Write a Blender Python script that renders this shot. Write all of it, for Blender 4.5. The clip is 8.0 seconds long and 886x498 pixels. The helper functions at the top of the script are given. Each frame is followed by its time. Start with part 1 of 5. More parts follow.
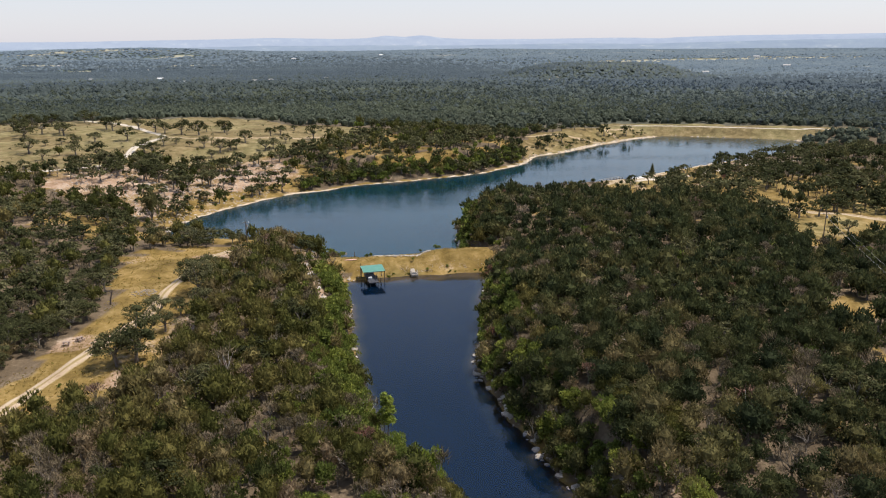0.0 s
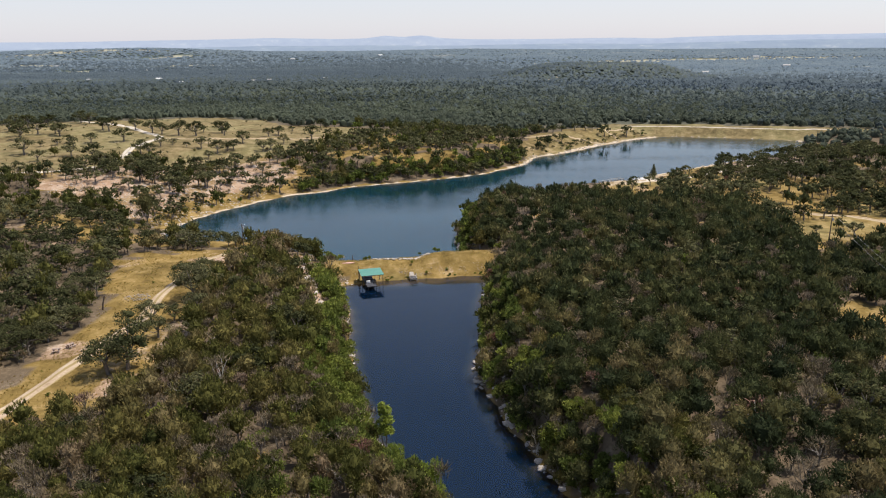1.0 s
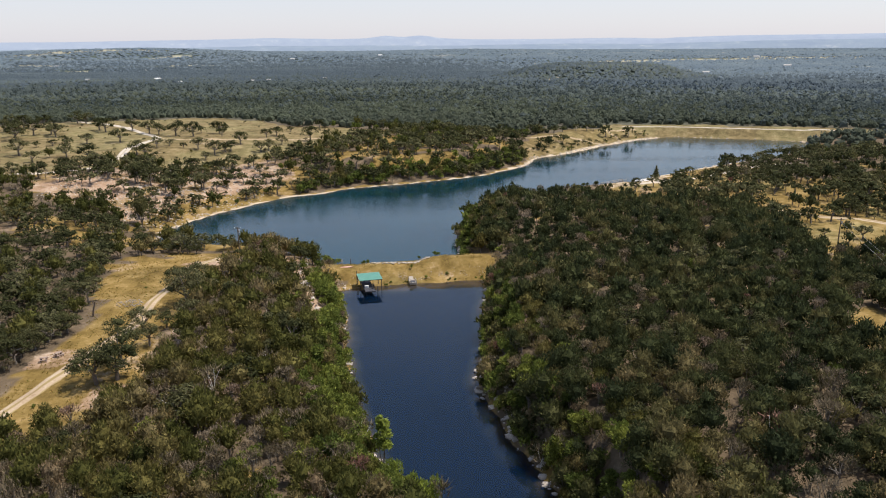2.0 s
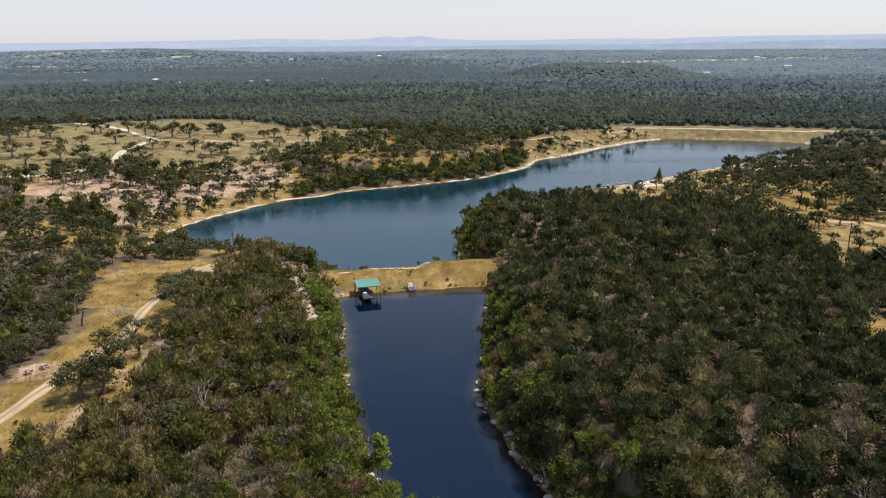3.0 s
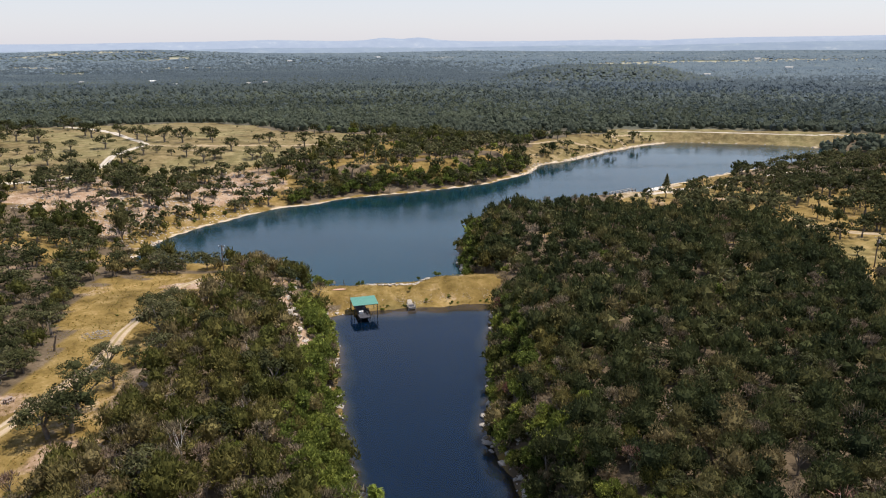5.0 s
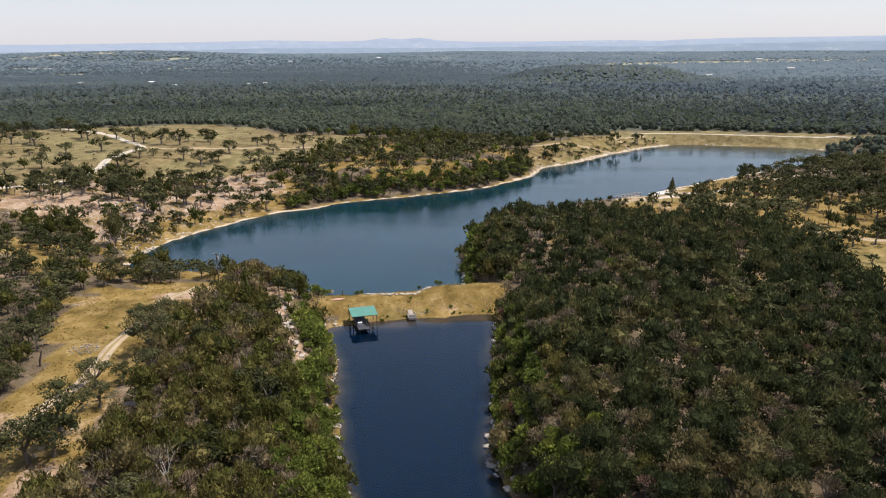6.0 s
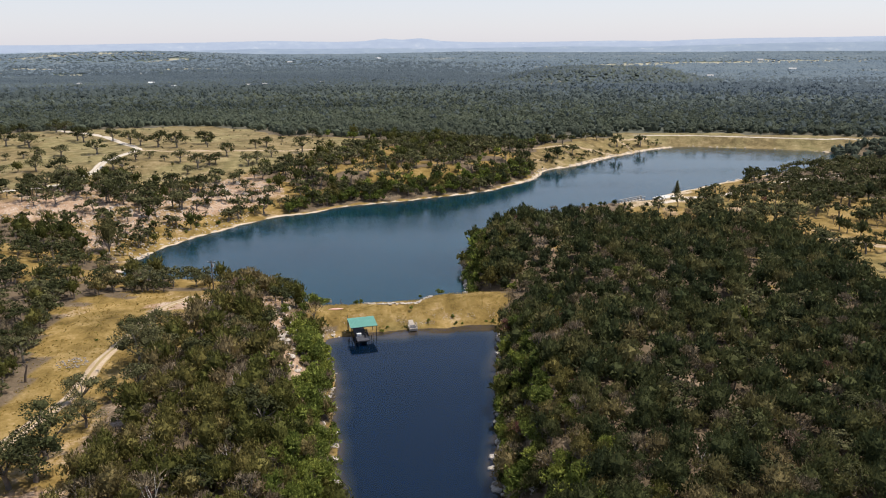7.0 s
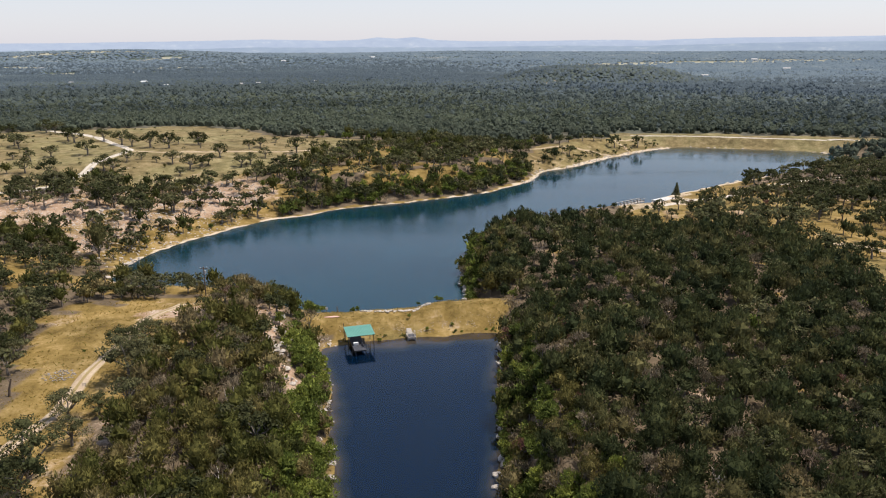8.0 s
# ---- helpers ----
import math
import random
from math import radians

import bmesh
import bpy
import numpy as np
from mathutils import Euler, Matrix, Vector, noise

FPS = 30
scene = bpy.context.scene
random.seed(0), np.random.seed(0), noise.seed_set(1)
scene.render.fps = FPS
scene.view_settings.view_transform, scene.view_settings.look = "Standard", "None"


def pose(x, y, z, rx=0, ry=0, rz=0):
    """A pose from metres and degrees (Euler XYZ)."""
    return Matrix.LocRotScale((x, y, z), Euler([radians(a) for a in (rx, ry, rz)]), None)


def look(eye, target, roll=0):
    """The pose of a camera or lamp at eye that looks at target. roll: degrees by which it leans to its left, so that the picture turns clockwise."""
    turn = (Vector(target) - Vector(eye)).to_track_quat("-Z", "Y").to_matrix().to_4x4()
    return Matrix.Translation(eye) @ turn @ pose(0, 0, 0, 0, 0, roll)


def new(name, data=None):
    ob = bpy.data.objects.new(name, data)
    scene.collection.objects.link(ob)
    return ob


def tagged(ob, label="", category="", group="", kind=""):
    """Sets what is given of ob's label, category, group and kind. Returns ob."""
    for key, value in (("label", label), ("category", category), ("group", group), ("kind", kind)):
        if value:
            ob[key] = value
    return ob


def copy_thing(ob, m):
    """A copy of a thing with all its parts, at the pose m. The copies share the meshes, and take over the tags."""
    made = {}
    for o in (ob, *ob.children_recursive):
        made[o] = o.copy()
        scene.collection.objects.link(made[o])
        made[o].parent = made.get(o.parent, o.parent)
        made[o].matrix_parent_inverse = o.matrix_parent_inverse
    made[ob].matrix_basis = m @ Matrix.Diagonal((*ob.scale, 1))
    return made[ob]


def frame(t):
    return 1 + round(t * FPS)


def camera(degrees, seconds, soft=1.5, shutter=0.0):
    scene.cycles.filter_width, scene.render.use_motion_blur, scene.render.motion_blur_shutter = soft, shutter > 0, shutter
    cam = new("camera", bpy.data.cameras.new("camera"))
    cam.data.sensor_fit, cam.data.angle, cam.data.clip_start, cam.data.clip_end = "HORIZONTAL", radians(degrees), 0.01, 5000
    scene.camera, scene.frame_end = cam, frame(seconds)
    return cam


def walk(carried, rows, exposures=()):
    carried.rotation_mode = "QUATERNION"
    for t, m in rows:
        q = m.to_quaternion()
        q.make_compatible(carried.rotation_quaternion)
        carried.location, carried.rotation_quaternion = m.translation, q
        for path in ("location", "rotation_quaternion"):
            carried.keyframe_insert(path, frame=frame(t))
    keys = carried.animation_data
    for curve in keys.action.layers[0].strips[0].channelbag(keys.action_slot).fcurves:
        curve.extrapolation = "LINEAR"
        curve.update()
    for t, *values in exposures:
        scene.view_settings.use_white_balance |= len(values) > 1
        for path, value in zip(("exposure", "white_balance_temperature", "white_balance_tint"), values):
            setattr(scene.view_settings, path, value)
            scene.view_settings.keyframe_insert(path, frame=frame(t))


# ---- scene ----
cam = camera(61.9, 8.0, soft=1.1)
PATH = [
    (0, (1.457, -0.433, 59.616), (1.415, 1.494, 59.083), -0.4),
    (0.5, (1.524, 1.148, 59.548), (1.482, 3.075, 59.014), -0.4),
    (1, (1.344, 2.956, 59.489), (1.304, 4.884, 58.956), -0.4),
    (1.5, (1.279, 5.096, 59.378), (1.239, 7.024, 58.845), -0.4),
    (3, (0.921, 12.369, 59.191), (0.883, 14.297, 58.66), -0.4),
    (3.5, (0.739, 15.186, 59.167), (0.702, 17.114, 58.637), -0.4),
    (4, (0.425, 18.032, 59.222), (0.39, 19.96, 58.692), -0.4),
    (4.5, (0.311, 20.936, 59.311), (0.276, 22.864, 58.782), -0.4),
    (6, (-0.168, 29.742, 59.838), (-0.205, 31.671, 59.311), -0.4),
    (6.5, (-0.369, 32.629, 59.964), (-0.406, 34.558, 59.437), -0.4),
    (7, (-0.653, 35.299, 60.151), (-0.69, 37.228, 59.625), -0.4),
    (7.5, (-1.075, 37.693, 60.402), (-1.109, 39.622, 59.874), -0.4),
    (8, (-1.796, 39.851, 60.567), (-1.817, 41.78, 60.038), -0.3),
]
walk(cam, [(t, look(eye, target, roll)) for t, eye, target, roll in PATH])

# ---- light ----
SUN_EL, SUN_AZ = 66.0, 78.0
world = bpy.data.worlds.new("sky")
scene.world = world
world.use_nodes = True
wn = world.node_tree.nodes
sky = wn.new("ShaderNodeTexSky")
sky.sky_type, sky.sun_disc = "NISHITA", False
sky.sun_elevation, sky.sun_rotation = radians(SUN_EL), radians(SUN_AZ)
sky.air_density, sky.dust_density, sky.ozone_density = 1.0, 0.6, 1.0
# summer haze, thicker towards the horizon
veil = wn.new("ShaderNodeMix")
veil.data_type = "RGBA"
up = wn.new("ShaderNodeSeparateXYZ")
world.node_tree.links.new(wn.new("ShaderNodeTexCoord").outputs["Generated"], up.inputs[0])
thick = wn.new("ShaderNodeMapRange")
thick.inputs[1].default_value, thick.inputs[2].default_value, thick.inputs[3].default_value, thick.inputs[4].default_value = 0.0, 0.45, 0.72, 0.16
world.node_tree.links.new(up.outputs["Z"], thick.inputs[0])
world.node_tree.links.new(thick.outputs[0], veil.inputs[0])
veil.inputs[7].default_value = (4.75, 4.7, 5.5, 1)
world.node_tree.links.new(sky.outputs[0], veil.inputs[6])
world.node_tree.links.new(veil.outputs[2], wn["Background"].inputs[0])
wn["Background"].inputs[1].default_value = 0.135
sun_dir = Vector((math.sin(radians(SUN_AZ)) * math.cos(radians(SUN_EL)), math.cos(radians(SUN_AZ)) * math.cos(radians(SUN_EL)), math.sin(radians(SUN_EL))))
lamp = bpy.data.lights.new("sun", "SUN")
lamp.energy, lamp.angle, lamp.color = 5.0, radians(0.6), (1.0, 0.94, 0.87)
sun = new("sun", lamp)
sun.matrix_world = look(sun_dir * 400, (0, 0, 0))
scene.view_settings.exposure = 0.21

# ---- materials ----


class Mat:
    """A node material under construction."""

    def __init__(self, name, rough=0.9, spec=0.3):
        self.m = bpy.data.materials.new(name)
        self.m.use_nodes = True
        self.t = self.m.node_tree
        self.b = self.t.nodes["Principled BSDF"]
        self.b.inputs["Roughness"].default_value = rough
        self.b.inputs["Specular IOR Level"].default_value = spec

    def n(self, kind, **kw):
        node = self.t.nodes.new(kind)
        for k, v in kw.items():
            node.inputs[k.replace("_", " ")].default_value = v
        return node

    def link(self, a, b):
        self.t.links.new(a, b)

    def noise(self, scale, detail=4.0, rough=0.6, coord="Object"):
        if coord == "World":
            src = self.t.nodes.new("ShaderNodeNewGeometry").outputs["Position"]
        else:
            src = self.t.nodes.new("ShaderNodeTexCoord").outputs[coord]
        node = self.n("ShaderNodeTexNoise", Scale=scale, Detail=detail, Roughness=rough)
        self.link(src, node.inputs["Vector"])
        return node.outputs["Fac"]

    def ramp(self, fac, stops):
        node = self.t.nodes.new("ShaderNodeValToRGB")
        els = node.color_ramp.elements
        while len(els) < len(stops):
            els.new(0.5)
        for e, (p, c) in zip(els, stops):
            e.position, e.color = p, (*c, 1)
        self.link(fac, node.inputs[0])
        return node.outputs[0]

    def mix(self, fac, a, b, mode="MIX"):
        node = self.t.nodes.new("ShaderNodeMix")
        node.data_type, node.blend_type = "RGBA", mode
        for sock, v in ((node.inputs[0], fac), (node.inputs[6], a), (node.inputs[7], b)):
            if isinstance(v, (int, float)):
                sock.default_value = v
            elif isinstance(v, tuple):
                sock.default_value = (*v, 1)
            else:
                self.link(v, sock)
        return node.outputs[2]

    def math(self, op, a, b=0.0):
        node = self.t.nodes.new("ShaderNodeMath")
        node.operation = op
        for sock, v in zip(node.inputs, (a, b)):
            if isinstance(v, (int, float)):
                sock.default_value = v
            else:
                self.link(v, sock)
        return node.outputs[0]

    def step(self, fac, lo, hi):
        node = self.n("ShaderNodeMapRange")
        node.interpolation_type = "SMOOTHSTEP"
        self.link(fac, node.inputs[0])
        node.inputs[1].default_value, node.inputs[2].default_value = lo, hi
        return node.outputs[0]

    def bump(self, height, strength=0.4, distance=0.05):
        node = self.n("ShaderNodeBump", Strength=strength, Distance=distance)
        self.link(height, node.inputs["Height"])
        self.link(node.outputs[0], self.b.inputs["Normal"])

    def attr(self, name):
        node = self.t.nodes.new("ShaderNodeAttribute")
        node.attribute_name = name
        return node

    def color(self, c):
        if isinstance(c, tuple):
            self.b.inputs["Base Color"].default_value = (*c, 1)
        else:
            self.link(c, self.b.inputs["Base Color"])
        return self.m


def leaf_material(name, stops, through_light=0.32, vary=0.55, grain=0.7):
    """Foliage: one hue per plant, a lightness per spray, light passing through."""
    k = Mat(name, 0.8, 0.06)
    # plants in a joined mesh carry 1 + hue; single plants take their own random hue
    own = k.attr("tint").outputs["Fac"]
    many = k.math("GREATER_THAN", own, 0.5)
    alone = k.math("MULTIPLY", k.t.nodes.new("ShaderNodeObjectInfo").outputs["Random"], k.math("SUBTRACT", 1.0, many))
    tint = k.math("ADD", alone, k.math("MULTIPLY", many, k.math("SUBTRACT", own, 1.0)))
    base = k.ramp(tint, stops)
    island = k.t.nodes.new("ShaderNodeNewGeometry").outputs["Random Per Island"]
    light = k.ramp(island, [(0.0, (1 - vary,) * 3), (0.7, (1.0,) * 3), (1.0, (1 + vary,) * 3)])
    col = k.mix(1.0, base, light, "MULTIPLY")
    patch = k.noise(0.9, 2.0, 0.6, "World")
    needle = k.noise(7.0, 3.0, 0.7, "World")
    col = k.mix(grain, col, k.ramp(needle, [(0.35, (0.55, 0.57, 0.55)), (0.5, (1.0, 1.0, 1.0)), (0.68, (1.6, 1.55, 1.4))]), "MULTIPLY")
    col = k.mix(0.45, col, k.mix(1.0, col, k.ramp(patch, [(0.3, (0.45, 0.5, 0.45)), (0.7, (1.5, 1.4, 1.3))]), "MULTIPLY"))
    k.color(col)
    tr = k.n("ShaderNodeBsdfTranslucent")
    k.link(col, tr.inputs["Color"])
    mx = k.t.nodes.new("ShaderNodeMixShader")
    mx.inputs[0].default_value = through_light
    k.link(k.b.outputs[0], mx.inputs[1])
    k.link(tr.outputs[0], mx.inputs[2])
    k.link(mx.outputs[0], k.t.nodes["Material Output"].inputs[0])
    return k.m


LEAF_JUNIPER = leaf_material("juniper_foliage", [(0.0, (0.047, 0.055, 0.017)), (0.25, (0.076, 0.082, 0.023)), (0.5, (0.113, 0.108, 0.031)), (0.75, (0.158, 0.135, 0.045)), (0.9, (0.2, 0.158, 0.075)), (1.0, (0.24, 0.175, 0.11))], 0.36, 0.38)
LEAF_CEDAR = leaf_material("dark_juniper_foliage", [(0.0, (0.037, 0.047, 0.022)), (0.3, (0.056, 0.066, 0.027)), (0.55, (0.083, 0.088, 0.035)), (0.78, (0.126, 0.115, 0.047)), (0.92, (0.18, 0.14, 0.07)), (1.0, (0.2, 0.19, 0.065))], 0.36, 0.38)
LEAF_OAK = leaf_material("oak_foliage", [(0.0, (0.045, 0.05, 0.021)), (0.5, (0.076, 0.079, 0.034)), (1.0, (0.135, 0.13, 0.065))], 0.34, 0.45)
LEAF_BRIGHT = leaf_material("fresh_foliage", [(0.0, (0.085, 0.108, 0.029)), (0.5, (0.15, 0.182, 0.042)), (1.0, (0.245, 0.268, 0.06))], 0.42, 0.4)
TWIG_GREY = leaf_material("bare_twigs", [(0.0, (0.13, 0.105, 0.065)), (0.6, (0.2, 0.16, 0.105)), (0.9, (0.27, 0.215, 0.155)), (1.0, (0.19, 0.085, 0.07))], 0.1, 0.4)
LEAF_WILLOW = leaf_material("willow_foliage", [(0.0, (0.22, 0.265, 0.05)), (1.0, (0.29, 0.335, 0.07))], 0.45, 0.35)
# leaf colours turn paler and bluer with distance, painting in the haze
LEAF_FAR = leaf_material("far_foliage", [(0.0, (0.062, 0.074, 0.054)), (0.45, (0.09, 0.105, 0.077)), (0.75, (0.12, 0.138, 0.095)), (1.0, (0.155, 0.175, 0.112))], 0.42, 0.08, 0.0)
LEAF_FARTHER = leaf_material("light_haze_foliage", [(0.0, (0.067, 0.084, 0.083)), (0.45, (0.09, 0.111, 0.107)), (0.75, (0.12, 0.143, 0.128)), (1.0, (0.155, 0.177, 0.145))], 0.4, 0.08, 0.0)
LEAF_DISTANT = leaf_material("blue_haze_foliage", [(0.0, (0.075, 0.098, 0.12)), (0.45, (0.092, 0.119, 0.141)), (0.75, (0.12, 0.149, 0.164)), (1.0, (0.155, 0.182, 0.185))], 0.38, 0.08, 0.0)


def simple(name, lo, hi, scale=3.0, rough=0.85, bump=0.3, metal=0.0, spec=0.3):
    k = Mat(name, rough, spec)
    k.b.inputs["Metallic"].default_value = metal
    a, b = k.noise(scale), k.noise(scale * 9, 3.0)
    f = k.math("ADD", k.math("MULTIPLY", a, 0.6), k.math("MULTIPLY", b, 0.4))
    k.bump(f, bump, 0.03)
    return k.color(k.ramp(f, [(0.3, lo), (0.7, hi)]))


BARK = simple("bark", (0.09, 0.075, 0.06), (0.22, 0.19, 0.16), 4.0)
LIMESTONE = simple("limestone", (0.25, 0.2, 0.155), (0.52, 0.46, 0.39), 1.2, bump=0.6)
ROOF_GREEN = simple("green_roof_metal", (0.07, 0.2, 0.155), (0.1, 0.255, 0.2), 0.8, 0.6, 0.05, spec=0.5)
DARK_METAL = simple("dark_metal", (0.02, 0.02, 0.022), (0.05, 0.05, 0.055), 3.0, 0.5, 0.1)
DARK_DECK = simple("dark_deck_boards", (0.035, 0.036, 0.042), (0.075, 0.075, 0.085), 2.0, 0.7)
GREY_WOOD = simple("weathered_wood", (0.2, 0.17, 0.14), (0.42, 0.37, 0.31), 3.0)
POLE_WOOD = simple("pole_wood", (0.08, 0.06, 0.045), (0.16, 0.12, 0.09), 3.0)
PALE_PAINT = simple("pale_paint", (0.62, 0.6, 0.57), (0.8, 0.79, 0.77), 2.0, 0.6, 0.05)
SALMON = simple("faded_red_plastic", (0.5, 0.26, 0.19), (0.66, 0.42, 0.34), 2.0, 0.5, 0.05)
ROCK_GREY = simple("grey_stone", (0.18, 0.16, 0.15), (0.36, 0.33, 0.3), 1.5)
PALE_BARK = simple("bleached_wood", (0.34, 0.31, 0.27), (0.55, 0.52, 0.47), 3.0)
TABLE_STONE = simple("stained_concrete", (0.2, 0.14, 0.11), (0.36, 0.28, 0.23), 1.5)
CONCRETE = simple("pale_concrete", (0.4, 0.37, 0.33), (0.6, 0.57, 0.52), 1.5)
GREY_ROOF = simple("grey_roof", (0.28, 0.27, 0.26), (0.45, 0.44, 0.42), 1.0, 0.7, 0.1)

# ground: dry grass, green grass, pink limestone soil, sand, woodland litter
k = Mat("ground_cover", 0.95, 0.1)
mask = k.attr("cover")
sep = k.t.nodes.new("ShaderNodeSeparateColor")
k.link(mask.outputs["Color"], sep.inputs[0])
n_big, n_mid, n_fine = k.noise(0.035, 4.0, 0.6, "World"), k.noise(0.22, 5.0, 0.65, "World"), k.noise(1.6, 5.0, 0.7, "World")
blend = k.math("ADD", k.math("MULTIPLY", n_mid, 0.6), k.math("MULTIPLY", n_fine, 0.4))


def edge(channel, width=0.22):
    s = k.math("ADD", channel, k.math("MULTIPLY", k.math("SUBTRACT", blend, 0.5), 1.3))
    return k.step(s, 0.5 - width, 0.5 + width)


dry = k.ramp(blend, [(0.3, (0.112, 0.072, 0.02)), (0.5, (0.195, 0.13, 0.04)), (0.7, (0.3, 0.212, 0.095))])
green = k.ramp(blend, [(0.3, (0.125, 0.118, 0.045)), (0.55, (0.215, 0.19, 0.085)), (0.75, (0.33, 0.285, 0.155))])
soil = k.ramp(blend, [(0.32, (0.19, 0.115, 0.07)), (0.5, (0.32, 0.215, 0.14)), (0.68, (0.47, 0.375, 0.285))])
soil = k.mix(k.step(k.noise(0.75, 4.0, 0.75, "World"), 0.6, 0.7), soil, (0.52, 0.46, 0.4))
litter = k.ramp(blend, [(0.3, (0.06, 0.045, 0.028)), (0.55, (0.13, 0.095, 0.06)), (0.72, (0.28, 0.22, 0.15))])
sand = k.ramp(blend, [(0.3, (0.34, 0.25, 0.16)), (0.55, (0.5, 0.4, 0.29)), (0.72, (0.63, 0.55, 0.46))])
tan = k.ramp(blend, [(0.3, (0.1, 0.074, 0.032)), (0.5, (0.165, 0.124, 0.056)), (0.7, (0.26, 0.2, 0.105))])
grass = k.mix(k.step(k.math("ADD", sep.outputs[1], k.math("MULTIPLY", k.math("SUBTRACT", n_big, 0.5), 1.2)), 0.3, 0.7), dry, green)
mottle = k.noise(0.11, 6.0, 0.7, "World")
grass = k.mix(k.step(k.attr("hay").outputs["Fac"], 0.2, 0.8), grass, k.mix(k.step(n_big, 0.42, 0.62), tan, k.mix(0.45, tan, green)))
grass = k.mix(1.0, grass, k.ramp(mottle, [(0.3, (0.6, 0.6, 0.58)), (0.5, (1.0, 1.0, 1.0)), (0.7, (1.32, 1.3, 1.35))]), "MULTIPLY")
woods = k.attr("wooded").outputs["Fac"]
spot = k.t.nodes.new("ShaderNodeSeparateXYZ")
k.link(k.t.nodes.new("ShaderNodeNewGeometry").outputs["Position"], spot.inputs[0])
# understorey of the plain's woods, haze painted in by a blue-green tint
litter = k.mix(k.step(spot.outputs["Y"], 420, 620), litter, k.ramp(blend, [(0.3, (0.055, 0.07, 0.055)), (0.7, (0.1, 0.12, 0.092))]))
col = k.mix(edge(woods), grass, litter)
col = k.mix(edge(sep.outputs[0]), col, soil)
col = k.mix(edge(sep.outputs[2]), col, sand)
# far hay fields, their pale colour painting in some haze
col = k.mix(k.step(mask.outputs["Alpha"], 0.7, 0.3), col, k.mix(blend, (0.23, 0.22, 0.155), (0.36, 0.34, 0.26)))
# lake bed: silt, darkened with depth for light lost in the water
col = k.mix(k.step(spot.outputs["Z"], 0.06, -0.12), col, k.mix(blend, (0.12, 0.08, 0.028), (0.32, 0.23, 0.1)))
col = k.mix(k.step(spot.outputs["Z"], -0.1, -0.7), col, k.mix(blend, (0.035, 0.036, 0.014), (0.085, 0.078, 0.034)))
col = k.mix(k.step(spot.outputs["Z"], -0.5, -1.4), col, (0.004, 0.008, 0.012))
k.bump(blend, 0.6, 0.25)
GROUND = k.color(col)

def track_material(name, dusty, verge):
    """A worn track: two ruts with a grassy strip between."""
    k = Mat(name, 0.95, 0.1)
    uv = k.t.nodes.new("ShaderNodeSeparateXYZ")
    k.link(k.attr("across").outputs["Vector"], uv.inputs[0])
    bl = k.math("ADD", k.math("MULTIPLY", k.noise(0.3, 5.0, 0.6, "World"), 0.5), k.math("MULTIPLY", k.noise(2.0, 4.0, 0.6, "World"), 0.5))
    dust = k.ramp(bl, dusty)
    strip = k.ramp(bl, verge)
    rut = k.math("ABSOLUTE", k.math("SUBTRACT", k.math("ABSOLUTE", uv.outputs[0]), 0.52))
    k.bump(bl, 0.5, 0.1)
    return k.color(k.mix(k.step(k.math("ADD", rut, k.math("MULTIPLY", k.math("SUBTRACT", bl, 0.5), 0.9)), 0.22, 0.42), dust, strip))


TRACK = track_material("track_dust", [(0.3, (0.27, 0.19, 0.115)), (0.5, (0.39, 0.295, 0.2)), (0.7, (0.51, 0.42, 0.31))], [(0.3, (0.18, 0.13, 0.05)), (0.7, (0.33, 0.25, 0.12))])
GRAVEL = track_material("gravel_road", [(0.3, (0.38, 0.32, 0.25)), (0.5, (0.49, 0.43, 0.35)), (0.7, (0.6, 0.54, 0.46))], [(0.3, (0.3, 0.25, 0.18)), (0.7, (0.46, 0.4, 0.31))])


